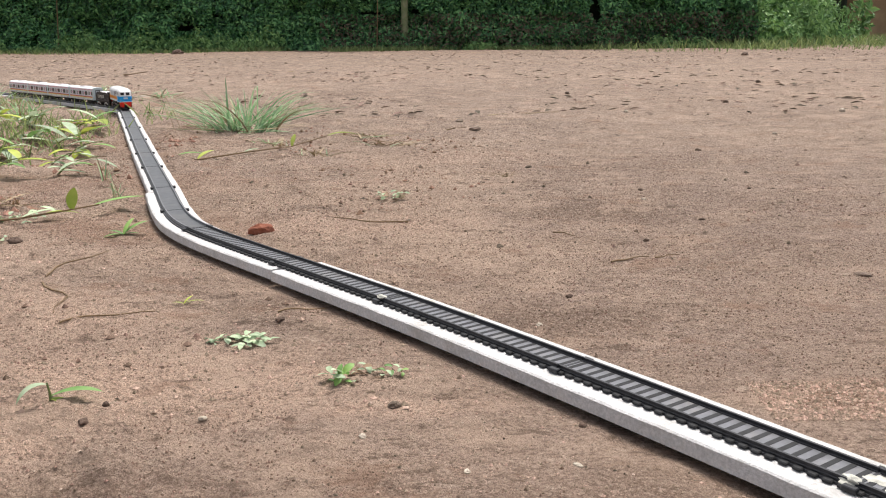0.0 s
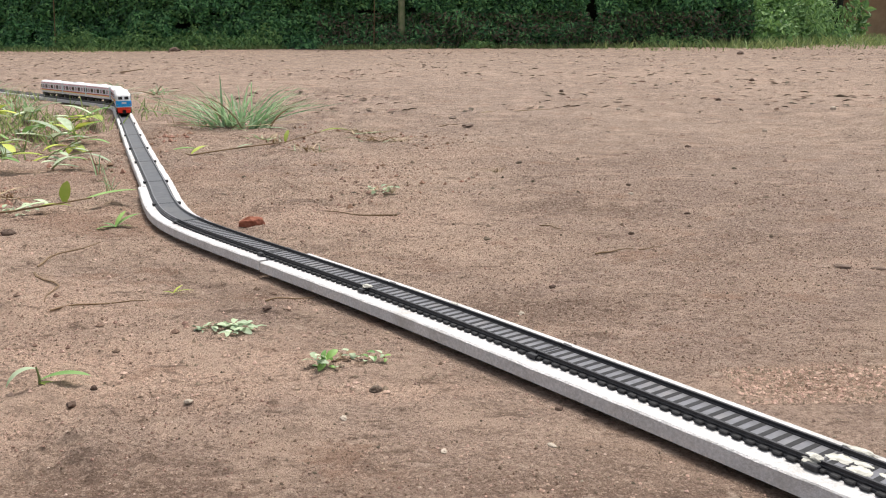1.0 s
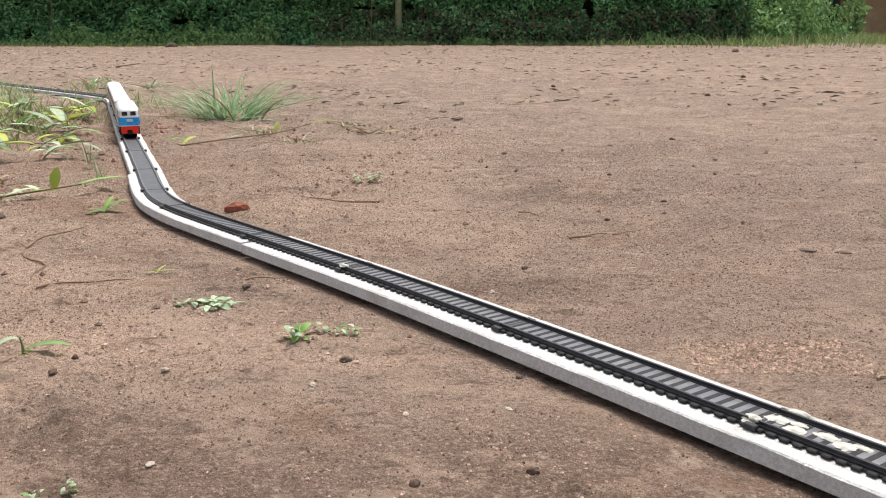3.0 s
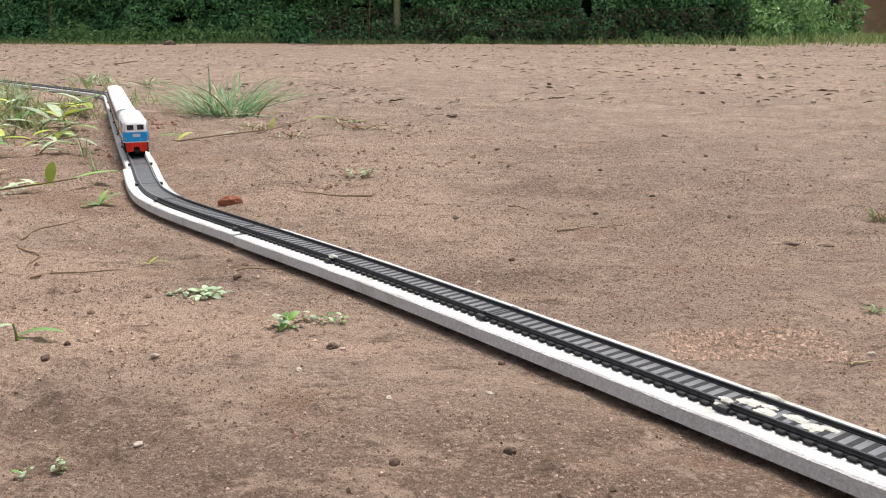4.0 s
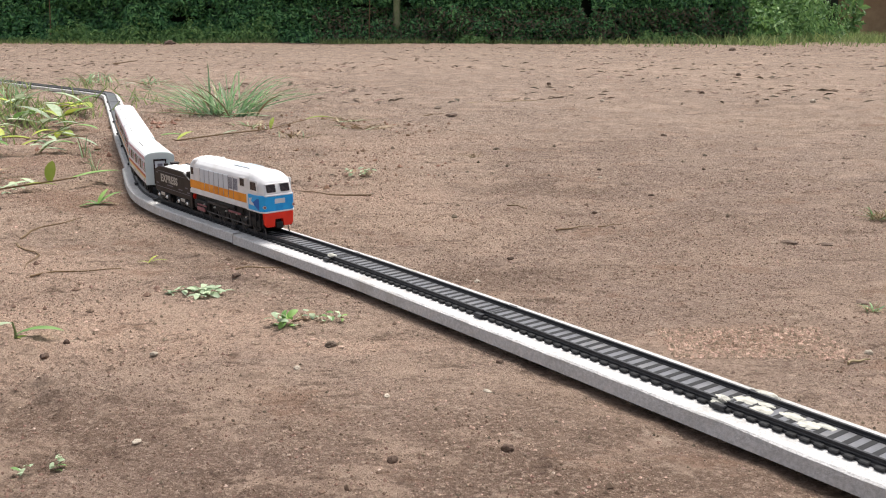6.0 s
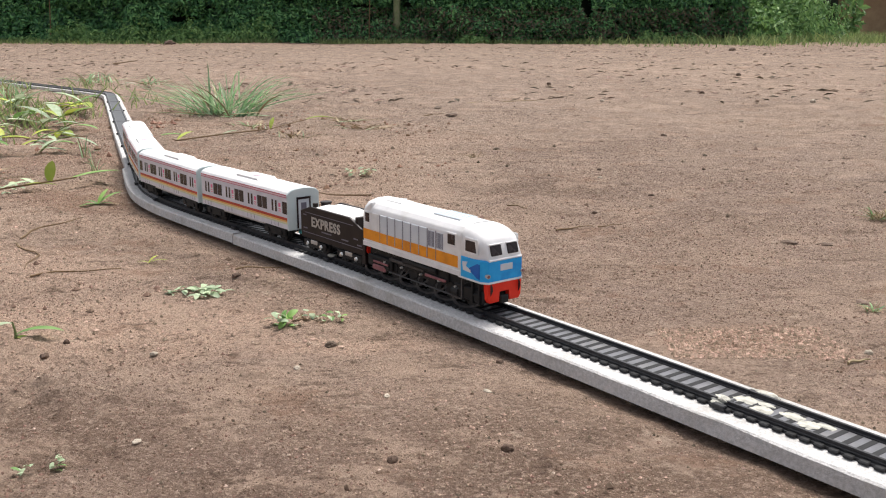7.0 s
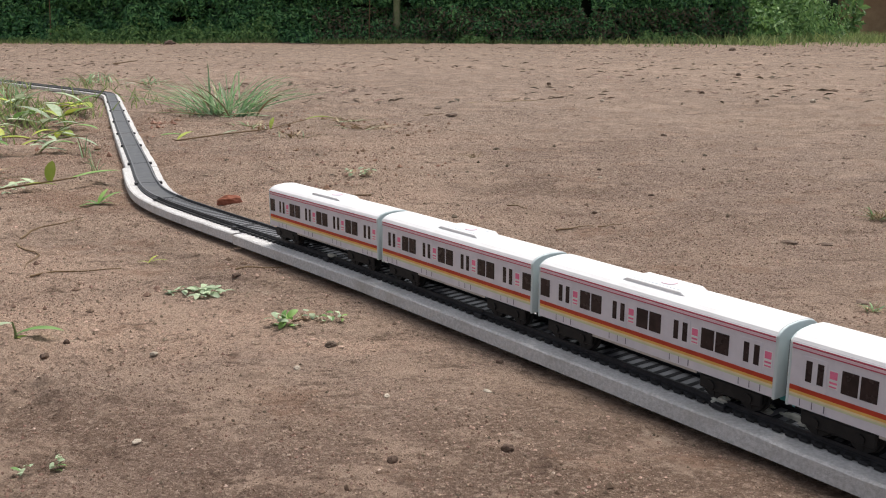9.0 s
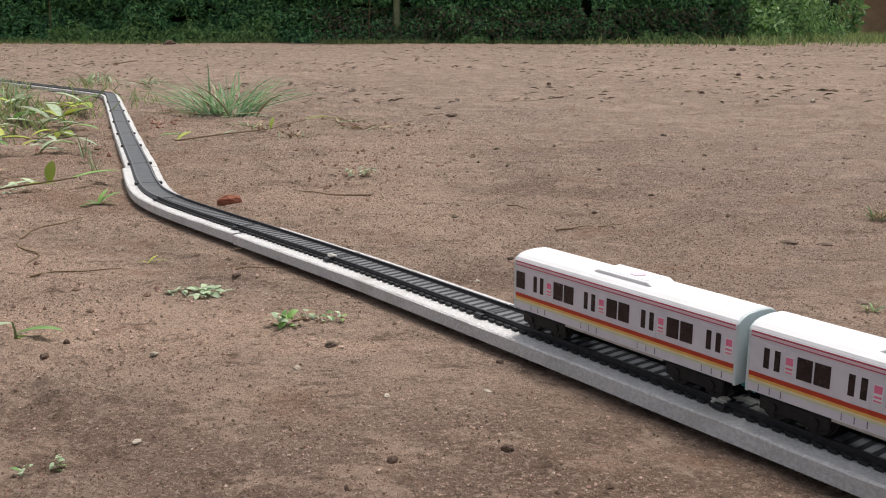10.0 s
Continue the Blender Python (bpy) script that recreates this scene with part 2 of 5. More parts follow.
M = {
    "soil": soil_material(),
    "board": surface("whitewashed_board", (0.70, 0.68, 0.68), (0.52, 0.51, 0.50), 650, 0.9, bump=0.0012, bump_scale=700,
                     stain=(0.36, 0.335, 0.30), stain_scale=38, stain_amount=0.65),
    "tie": surface("dark_plastic_sleeper", (0.010, 0.010, 0.012), (0.02, 0.02, 0.022), 300, 0.75, per_object=0.25,
                   stain=(0.16, 0.14, 0.12), stain_scale=60, stain_amount=0.25),
    "rail": surface("dark_plastic_rail", (0.012, 0.012, 0.015), (0.024, 0.024, 0.028), 300, 0.5),
    # lighter rail colour that paints in the shine on the far rails
    "shinerail": surface("painted_shine_rail", (0.15, 0.15, 0.16), (0.09, 0.09, 0.10), 200, 0.5),
    # base grey includes part of the sky's sheen on the plastic
    "greybed": surface("sheen_grey_bed", (0.155, 0.155, 0.17), (0.115, 0.115, 0.125), 220, 0.34, stain=(0.26, 0.24, 0.22), stain_scale=50, stain_amount=0.5),
    "farbed": surface("worn_slate_bed", (0.055, 0.058, 0.066), (0.075, 0.078, 0.085), 160, 0.5, stain=(0.13, 0.12, 0.11), stain_scale=35, stain_amount=0.5),
    "bed": surface("dark_plastic_bed", (0.02, 0.02, 0.024), (0.035, 0.035, 0.04), 240, 0.6, stain=(0.12, 0.1, 0.08), stain_scale=40, stain_amount=0.3),
    "plaster": surface("dried_white_plaster", (0.64, 0.62, 0.55), (0.36, 0.35, 0.31), 260, 0.9, bump=0.0008, bump_scale=500),
    "white": surface("white_painted_plastic", (0.80, 0.79, 0.80), (0.72, 0.71, 0.72), 90, 0.42, stain=(0.6, 0.57, 0.52), stain_scale=45, stain_amount=0.35, coat=0.1),
    "roof": surface("white_roof_plastic", (0.82, 0.81, 0.82), (0.76, 0.75, 0.76), 60, 0.5, stain=(0.62, 0.6, 0.58), stain_scale=50, stain_amount=0.3),
    "lilac": surface("silver_lilac_print", (0.70, 0.675, 0.73), (0.62, 0.60, 0.655), 120, 0.4, stain=(0.72, 0.70, 0.72), stain_scale=50, stain_amount=0.5),
    "mint": surface("pale_mint_plastic", (0.60, 0.67, 0.68), (0.54, 0.62, 0.63), 80, 0.5),
    "glass": surface("dark_printed_window", (0.018, 0.012, 0.014), (0.035, 0.022, 0.024), 200, 0.25),
    "pinkline": surface("crimson_line", (0.50, 0.07, 0.13), (0.42, 0.05, 0.1), 200, 0.45),
    "redband": surface("brick_red_band", (0.52, 0.055, 0.025), (0.42, 0.04, 0.02), 200, 0.45),
    "yellow": surface("amber_band", (0.78, 0.46, 0.12), (0.72, 0.40, 0.1), 200, 0.45),
    "cream": surface("cream_band", (0.80, 0.68, 0.42), (0.74, 0.6, 0.36), 200, 0.45),
    "lime": surface("pale_lime_band", (0.62, 0.64, 0.42), (0.56, 0.58, 0.40), 200, 0.45),
    "pinkband": surface("pale_pink_band", (0.80, 0.58, 0.64), (0.74, 0.52, 0.58), 200, 0.45),
    "pink": surface("pink_sticker", (0.80, 0.20, 0.34), (0.72, 0.15, 0.28), 500, 0.5),
    "seam": surface("grey_seam", (0.20, 0.19, 0.23), (0.15, 0.14, 0.18), 300, 0.6),
    "orange": surface("orange_paint", (0.88, 0.33, 0.016), (0.76, 0.26, 0.013), 150, 0.45, stain=(0.35, 0.10, 0.02), stain_scale=70, stain_amount=0.4),
    "panel": surface("light_grey_panel", (0.64, 0.67, 0.72), (0.58, 0.61, 0.66), 120, 0.5),
    "blue": surface("sky_blue_paint", (0.012, 0.34, 0.78), (0.025, 0.43, 0.84), 90, 0.4, stain=(0.004, 0.16, 0.58), stain_scale=60, stain_amount=0.7),
    "red": surface("scarlet_paint", (0.86, 0.034, 0.012), (0.76, 0.026, 0.01), 150, 0.45),
    "black": surface("black_chassis_plastic", (0.006, 0.006, 0.007), (0.016, 0.015, 0.015), 200, 0.6),
    "tender": surface("brown_black_plastic", (0.010, 0.005, 0.005), (0.016, 0.009, 0.008), 120, 0.5),
    "silver": surface("silver_print", (0.55, 0.53, 0.50), (0.42, 0.4, 0.38), 300, 0.4, metal=0.3),
    "chrome": surface("shiny_axle_cap", (0.8, 0.79, 0.76), (0.65, 0.64, 0.62), 400, 0.25, metal=0.7),
    "rose": surface("dull_pink_metal", (0.30, 0.12, 0.13), (0.2, 0.07, 0.08), 200, 0.5),
    "teal": surface("turquoise_plastic", (0.10, 0.42, 0.46), (0.08, 0.36, 0.4), 100, 0.45),
    "foam": surface("white_foam_load", (0.84, 0.82, 0.80), (0.76, 0.74, 0.72), 90, 0.85, bump=0.001, bump_scale=350),
    "leaf": surface("fresh_leaf", (0.17, 0.34, 0.08), (0.28, 0.45, 0.14), 90, 0.5, per_object=0.35, through_light=0.3),
    "yellowleaf": surface("yellow_green_leaf", (0.36, 0.46, 0.06), (0.45, 0.50, 0.09), 90, 0.5, per_object=0.25, through_light=0.3),
    "paleleaf": surface("pale_dusty_leaf", (0.34, 0.45, 0.26), (0.52, 0.60, 0.42), 120, 0.6, per_object=0.3, through_light=0.25),
    "grass": surface("grass_blade", (0.20, 0.40, 0.17), (0.50, 0.64, 0.42), 60, 0.5, per_object=0.35, through_light=0.3),
    "drygrass": surface("dry_grass_blade", (0.42, 0.34, 0.20), (0.32, 0.24, 0.14), 60, 0.7, per_object=0.3),
    "hedge": surface("hedge_leaf", (0.065, 0.205, 0.08), (0.145, 0.34, 0.125), 20, 0.38, island=0.8, through_light=0.15),
    # near-black colour that stands for the shade between hedge leaves
    "hedgeshade": surface("hedge_inner_shade", (0.010, 0.018, 0.010), (0.02, 0.03, 0.014), 10, 0.9),
    "bush": surface("light_bush_leaf", (0.13, 0.28, 0.085), (0.21, 0.36, 0.125), 20, 0.5, island=0.5, through_light=0.25),
    "verge": surface("verge_grass", (0.17, 0.26, 0.085), (0.28, 0.34, 0.14), 20, 0.55, island=0.45, through_light=0.25),
    "stem": surface("brown_stem", (0.16, 0.10, 0.055), (0.22, 0.15, 0.08), 200, 0.8),
    "bark": surface("grey_bark", (0.22, 0.20, 0.15), (0.15, 0.13, 0.09), 40, 0.9, bump=0.003, bump_scale=60),
    "brick": surface("weathered_brick", (0.30, 0.105, 0.06), (0.22, 0.075, 0.045), 150, 0.9, bump=0.0008, bump_scale=400),
    "stone": surface("brown_stone", (0.20, 0.145, 0.11), (0.13, 0.09, 0.07), 160, 0.9, bump=0.0006, bump_scale=500, per_object=0.3),
    "palestone": surface("pale_stone", (0.50, 0.43, 0.35), (0.40, 0.33, 0.26), 160, 0.9, bump=0.0005, bump_scale=500, per_object=0.2),
    "darkstone": surface("dark_clod", (0.13, 0.085, 0.062), (0.08, 0.052, 0.04), 160, 0.95, bump=0.0006, bump_scale=400),
    "grit": surface("loose_grit", (0.27, 0.2, 0.15), (0.18, 0.125, 0.095), 300, 0.95, island=0.6),
    "crumb": surface("sandy_crumb", (0.50, 0.37, 0.28), (0.36, 0.25, 0.185), 300, 0.95, island=0.45),
    "earth": surface("damp_earth_crumb", (0.27, 0.175, 0.13), (0.19, 0.118, 0.086), 300, 0.95, island=0.4),
    "redearth": surface("reddish_earth_clod", (0.33, 0.20, 0.135), (0.21, 0.12, 0.08), 200, 0.95, island=0.45),
    "palegrit": surface("pale_grain", (0.55, 0.44, 0.35), (0.45, 0.34, 0.27), 300, 0.9, island=0.4),
    "steel": surface("dull_dark_steel", (0.05, 0.048, 0.05), (0.085, 0.08, 0.08), 200, 0.5, metal=0.3),
    "oldleaf": surface("old_hedge_leaf", (0.085, 0.075, 0.045), (0.14, 0.115, 0.075), 30, 0.7, island=0.6),
    "litter": surface("fallen_leaf", (0.16, 0.11, 0.08), (0.28, 0.2, 0.15), 60, 0.85, island=0.7),
    "leafstem": surface("green_stem", (0.15, 0.2, 0.07), (0.2, 0.2, 0.09), 200, 0.6),
    "dryleaf": surface("withered_leaf", (0.30, 0.21, 0.13), (0.22, 0.15, 0.09), 150, 0.8, per_object=0.3, through_light=0.15),
    "finegrass": surface("fine_grass", (0.24, 0.34, 0.11), (0.36, 0.41, 0.18), 60, 0.5, island=0.4, through_light=0.3),
    "moss": surface("mossy_bark", (0.16, 0.21, 0.09), (0.27, 0.27, 0.17), 25, 0.9, bump=0.004, bump_scale=40),
    "wall": surface("ochre_house_wall", (0.34, 0.24, 0.14), (0.24, 0.16, 0.09), 3, 0.9, stain=(0.6, 0.46, 0.26), stain_scale=1.2, stain_amount=0.7),
}


# ---- small builders ----
def mesh_from(name, verts, faces, material, smooth=False):
    me = bpy.data.meshes.new(name)
    me.from_pydata([tuple(v) for v in verts], [], faces)
    me.materials.append(material)
    if smooth:
        me.polygons.foreach_set("use_smooth", [True] * len(me.polygons))
    me.update()
    return me


def part(name, bm, material, parent, label="", smooth=False):
    """Links a bmesh (or a ready mesh) as one mesh object under a thing or a part."""
    if isinstance(bm, bmesh.types.BMesh):
        me = bpy.data.meshes.new(name)
        bmesh.ops.recalc_face_normals(bm, faces=bm.faces)
        bm.to_mesh(me)
        bm.free()
        me.materials.append(material)
        if smooth:
            me.polygons.foreach_set("use_smooth", [True] * len(me.polygons))
    else:
        me = bm
    ob = new(name, me)
    ob.parent = parent
    return tagged(ob, label)


def thing(name, label, category, group="", m=None, kind=""):
    ob = new(name)
    ob.empty_display_size = 0.01
    if m is not None:
        ob.matrix_basis = m
    return tagged(ob, label, category, group, kind)


def box(x0, x1, y0, y1, z0, z1, bevel=0.0, segments=2, bm=None):
    """A box in millimetres."""
    own = bmesh.new()
    bmesh.ops.create_cube(own, size=1)
    for v in own.verts:
        v.co = Vector(((x0 + x1) / 2 + v.co.x * (x1 - x0), (y0 + y1) / 2 + v.co.y * (y1 - y0), (z0 + z1) / 2 + v.co.z * (z1 - z0))) * MM
    if bevel:
        bmesh.ops.bevel(own, geom=own.edges[:], offset=bevel * MM, segments=segments, profile=0.5, affect="EDGES")
    return merge(bm, own)


def merge(bm, own):
    if bm is None:
        return own
    me = bpy.data.meshes.new("joined")
    own.to_mesh(me)
    own.free()
    bm.from_mesh(me)
    bpy.data.meshes.remove(me)
    return bm


def rod(a, b, r, n=10, r2=None, bm=None):
    """A cylinder or cone from a to b in millimetres."""
    own = bmesh.new()
    a, b = Vector(a) * MM, Vector(b) * MM
    m = Matrix.Translation((a + b) / 2) @ (b - a).to_track_quat("Z", "Y").to_matrix().to_4x4()
    bmesh.ops.create_cone(own, cap_ends=True, segments=n, radius1=r * MM, radius2=(r if r2 is None else r2) * MM, depth=(b - a).length, matrix=m)
    return merge(bm, own)


def prism(outline, x0, x1, bevel=0.0):
    """A cross-section in y and z (millimetres) drawn out along x."""
    bm = bmesh.new()
    a = [bm.verts.new(Vector((x0, y, z)) * MM) for y, z in outline]
    b = [bm.verts.new(Vector((x1, y, z)) * MM) for y, z in outline]
    k = len(outline)
    bm.faces.new(a)
    bm.faces.new(b[::-1])
    for i in range(k):
        bm.faces.new((a[i], b[i], b[(i + 1) % k], a[(i + 1) % k]))
    bmesh.ops.recalc_face_normals(bm, faces=bm.faces)
    if bevel:
        bmesh.ops.bevel(bm, geom=bm.edges[:], offset=bevel * MM, segments=2, profile=0.5, affect="EDGES")
    return bm


def writing(text, size, material, parent, m, depth=0.15):
    """Raised lettering in the built-in font, as a mesh."""
    cu = bpy.data.curves.new("lettering", "FONT")
    cu.body, cu.size, cu.extrude, cu.align_x, cu.align_y, cu.resolution_u = text, size * MM, depth * MM, "CENTER", "CENTER", 3
    cu.offset, cu.space_character = 0.03 * size * MM, 1.1
    tmp = bpy.data.objects.new("lettering", cu)
    me = bpy.data.meshes.new_from_object(tmp)
    bpy.data.objects.remove(tmp)
    me.materials.clear()
    me.materials.append(material)
    ob = new("lettering", me)
    ob.parent, ob.matrix_basis = parent, m
    return ob


# ---- the track's way over the ground ----
WAY = [(-2075, 3600), (-1275, 2742), (-980, 2425), (-860, 2296), (-800, 2229), (-762, 2183), (-738, 2132), (-712, 2062), (-624, 1824), (-462, 1384), (-331, 1035), (-297, 943),
       (-270, 880), (-240, 831), (-199, 778), (-128, 692), (-49, 595), (42, 476), (191, 275), (610, -286)]


def smooth_way(points, m=60):
    p = [np.array(q, float) for q in points]
    p = [2 * p[0] - p[1], *p, 2 * p[-1] - p[-2]]
    out = []
    for p0, p1, p2, p3 in zip(p, p[1:], p[2:], p[3:]):
        t1 = np.linalg.norm(p1 - p0) ** 0.5
        t2 = t1 + np.linalg.norm(p2 - p1) ** 0.5
        t3 = t2 + np.linalg.norm(p3 - p2) ** 0.5
        for t in np.linspace(t1, t2, m, endpoint=False):
            a1 = (t1 - t) / t1 * p0 + t / t1 * p1
            a2 = (t2 - t) / (t2 - t1) * p1 + (t - t1) / (t2 - t1) * p2
            a3 = (t3 - t) / (t3 - t2) * p2 + (t - t2) / (t3 - t2) * p3
            b1 = (t2 - t) / t2 * a1 + t / t2 * a2
            b2 = (t3 - t) / (t3 - t1) * a2 + (t - t1) / (t3 - t1) * a3
            out.append((t2 - t) / (t2 - t1) * b1 + (t - t1) / (t2 - t1) * b2)
    return np.array(out + [p[-2]])


LINE = smooth_way(WAY)
RUN = np.r_[0, np.cumsum(np.linalg.norm(np.diff(LINE, axis=0), axis=1))]


def on_way(s):
    """Centre of the track (mm) and its heading, s millimetres from its far end."""
    f = lambda u: np.array([np.interp(u, RUN, LINE[:, 0]), np.interp(u, RUN, LINE[:, 1])])
    a, b = f(max(s - 6, 0)), f(min(s + 6, RUN[-1]))
    return f(s), math.atan2(b[1] - a[1], b[0] - a[0])


BOARD_TOP, TIE_TOP, RAIL_TOP = 8.0, 9.5, 11.3


# ---- ground ----
def lattice(x, y, seed):
    """Smooth value noise in the plane, 0 to 1."""
    xi, yi = np.floor(x).astype(np.int64), np.floor(y).astype(np.int64)
    fx, fy = x - xi, y - yi
    fx, fy = fx * fx * (3 - 2 * fx), fy * fy * (3 - 2 * fy)

    def h(i, j):
        k = (i * 374761393 + j * 668265263 + seed * 974634777) & 0xFFFFFFFF
        k = ((k ^ (k >> 13)) * 1274126177) & 0xFFFFFFFF
        return ((k ^ (k >> 16)) & 0xFFFF) / 65535.0
    return (h(xi, yi) * (1 - fx) + h(xi + 1, yi) * fx) * (1 - fy) + (h(xi, yi + 1) * (1 - fx) + h(xi + 1, yi + 1) * fx) * fy


def relief(x, y):
    """Height of the earth in metres."""
    rough = np.clip(lattice(x * 5 + 3, y * 5, 15) * 1.6 - 0.3, 0.15, 1)
    z = 0.0026 * (lattice(x * 9, y * 9, 1) - 0.5) + 0.0030 * (lattice(x * 24, y * 24, 2) - 0.55)
    z = z + rough * (0.0030 * (lattice(x * 60, y * 60, 3) - 0.55) + 0.0022 * (lattice(x * 130, y * 130, 4) - 0.5) + 0.0013 * (lattice(x * 290, y * 290, 7) - 0.5))
    # broken crust: flat plates with sunken gaps between them
    crust = np.clip(np.abs(lattice(x * 17 + 1, y * 22, 16) - 0.5) * 9, 0, 1)
    z = z - 0.0026 * (1 - crust) * np.clip(lattice(x * 3, y * 3, 17) * 2 - 0.7, 0, 1)
    clods = np.clip(lattice(x * 33 + 5, y * 33, 5) * lattice(x * 110, y * 110 + 3, 6) - 0.45, 0, 1)
    z = z + 0.008 * clods * np.clip(0.6 - x * 1.5, 0.3, 1)
    z = z + (0.016 * np.clip(lattice(x * 12, y * 18, 18) - 0.58, 0, 1) + 0.005 * (lattice(x * 19, y * 30, 19) - 0.5)) * np.clip((y - 0.9) / 0.8, 0, 1)
    z = z + 0.02 * (lattice(x * 1.1, y * 1.1, 8) - 0.5) * np.clip((y - 3) / 3, 0, 1)
    z = z * (1 + 0.7 * np.clip((-0.1 - x) / 0.2, 0, 1) * np.clip((4 - y) / 2, 0, 1))
    near = np.full(np.shape(x), 1e9)
    for px, py in LINE[::12] * MM:
        near = np.minimum(near, (x - px) ** 2 + (y - py) ** 2)
    near = np.sqrt(near)
    # bedded under the boards' middle, sunk along their edges to make a shadow gap
    bed = 0.0004 - 0.0042 * np.clip((near - 0.009) / 0.006, 0, 1)
    k = np.clip((near - 0.026) / 0.022, 0, 1)
    return bed * (1 - k) + (z - 0.0006) * k


def ground_height(x, y):
    return float(relief(np.array([x]), np.array([y]))[0])


def build_ground():
    def steps(first, grow, reach):
        out, d = [0.0], first
        while out[-1] < reach:
            out.append(out[-1] + d)
            d *= grow
        return np.array(out[1:])
    mid = np.arange(-0.42, 0.34, 0.0023)
    xs = np.r_[mid[0] - steps(0.0023, 1.028, 40)[::-1], mid, mid[-1] + steps(0.0023, 1.028, 40)]
    mid = np.arange(0.26, 0.72, 0.0021)
    ys = np.r_[mid[0] - steps(0.0021, 1.09, 40)[::-1], mid, mid[-1] + steps(0.0021, 1.0115, 9), mid[-1] + 9.2 + steps(0.15, 1.12, 40)]
    gx, gy = np.meshgrid(xs, ys)
    gz = relief(gx.ravel(), gy.ravel())
    verts = np.stack([gx.ravel(), gy.ravel(), gz], 1)
    nx, ny = len(xs), len(ys)
    i = (np.arange(ny - 1)[:, None] * nx + np.arange(nx - 1)[None, :]).ravel()
    quads = np.stack([i, i + 1, i + nx + 1, i + nx], 1)
    me = bpy.data.meshes.new("ground")
    me.vertices.add(len(verts))
    me.vertices.foreach_set("co", verts.ravel())
    me.loops.add(quads.size)
    me.loops.foreach_set("vertex_index", quads.ravel())
    me.polygons.add(len(quads))
    me.polygons.foreach_set("loop_start", np.arange(0, quads.size, 4))
    me.polygons.foreach_set("use_smooth", [True] * len(quads))
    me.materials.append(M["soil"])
    me.update(calc_edges=True)
    tagged(new("ground", me), "bare brown packed earth with sandy and reddish patches", "ground", kind="structure")


build_ground()


# ---- support boards and track ----
def plain(name, bm, material):
    me = bpy.data.meshes.new(name)
    bmesh.ops.recalc_face_normals(bm, faces=bm.faces)
    bm.to_mesh(me)
    bm.free()
    me.materials.append(material)
    return me


def sweep_board(s0, s1, half=20.4, shift=0.0):
    """A board that follows the way, with softly worn edges."""
    # the near top edge is set back further to fit the camera's view
    outline = [(-half + 0.4, 0.9), (-half + 0.8, BOARD_TOP - 0.7), (-half + 1.9, BOARD_TOP), (half - 0.9, BOARD_TOP), (half, BOARD_TOP - 1.0), (half - 0.6, 0.9)]
    bm = bmesh.new()
    rows = []
    count = max(int((s1 - s0) / 9), 2)
    for i in range(count + 1):
        s = s0 + (s1 - s0) * i / count
        (x, y), a = on_way(s)
        c = Vector((x, y, 0))
        left = Vector((-math.sin(a), math.cos(a), 0))
        row = []
        for k, (o, z) in enumerate(outline):
            w = (noise.noise(Vector((s * 0.03, k * 3.1, shift))) * 0.7 + noise.noise(Vector((s * 0.2, k * 5.1, shift))) * 0.25) if z > 1 else 0
            row.append(bm.verts.new((c + left * (o + shift + (w if k in (0, 1, 4, 5) else 0)) + Vector((0, 0, z - 0.6 + (0.25 * w if z > 1 else 0)))) * MM))
        rows.append(row)
    for a, b in zip(rows, rows[1:]):
        for k in range(len(outline)):
            j = (k + 1) % len(outline)
            bm.faces.new((a[k], a[j], b[j], b[k]))
    bm.faces.new(rows[0][::-1])
    bm.faces.new(rows[-1])
    return bm


BOARDS = [(0, 790, 17.4, 0), (792, 1990, 17.4, 0.4), (1991.5, 3150, 17.2, 0.6), (3152, 3536.5, 18.9, -1.4), (3540.5, 4170, 21.4, -0.2), (4172, 4782, 21.4, 0)]
for s0, s1, half, shift in BOARDS:
    tagged(new("support_board", plain("support_board", sweep_board(s0, s1, half, shift), M["board"])), "long whitewashed board under the toy track, grey stains, worn edge", "board", "boards under the track")


def along(s, y, z, turn=0.0):
    (x0, y0), a = on_way(s)
    return pose((x0 - math.sin(a) * y) * MM, (y0 + math.cos(a) * y) * MM, z * MM, 0, 0, math.degrees(a) + turn)


def flat(half, z0, z1):
    return [(-half, z0), (-half, z1 - 0.2), (-half + 0.3, z1), (half - 0.3, z1), (half, z1 - 0.2), (half, z0)]


def rail_mesh(s0, s1, y, prof=None):
    bm = bmesh.new()
    rows = []
    prof = prof or [(-1.0, TIE_TOP - 1), (-1.0, TIE_TOP + 0.2), (-0.6, TIE_TOP + 0.5), (-0.6, RAIL_TOP), (0.6, RAIL_TOP), (0.6, TIE_TOP + 0.5), (1.0, TIE_TOP + 0.2), (1.0, TIE_TOP - 1)]
    count = max(int((s1 - s0) / 10), 2)
    for i in range(count + 1):
        m = along(s0 + (s1 - s0) * i / count, y, 0)
        rows.append([bm.verts.new(m @ (Vector((0, o, z)) * MM)) for o, z in prof])
    for a, b in zip(rows, rows[1:]):
        for k in range(len(prof)):
            j = (k + 1) % len(prof)
            bm.faces.new((a[k], a[j], b[j], b[k]))
    bm.faces.new(rows[0][::-1])
    bm.faces.new(rows[-1])
    return bm


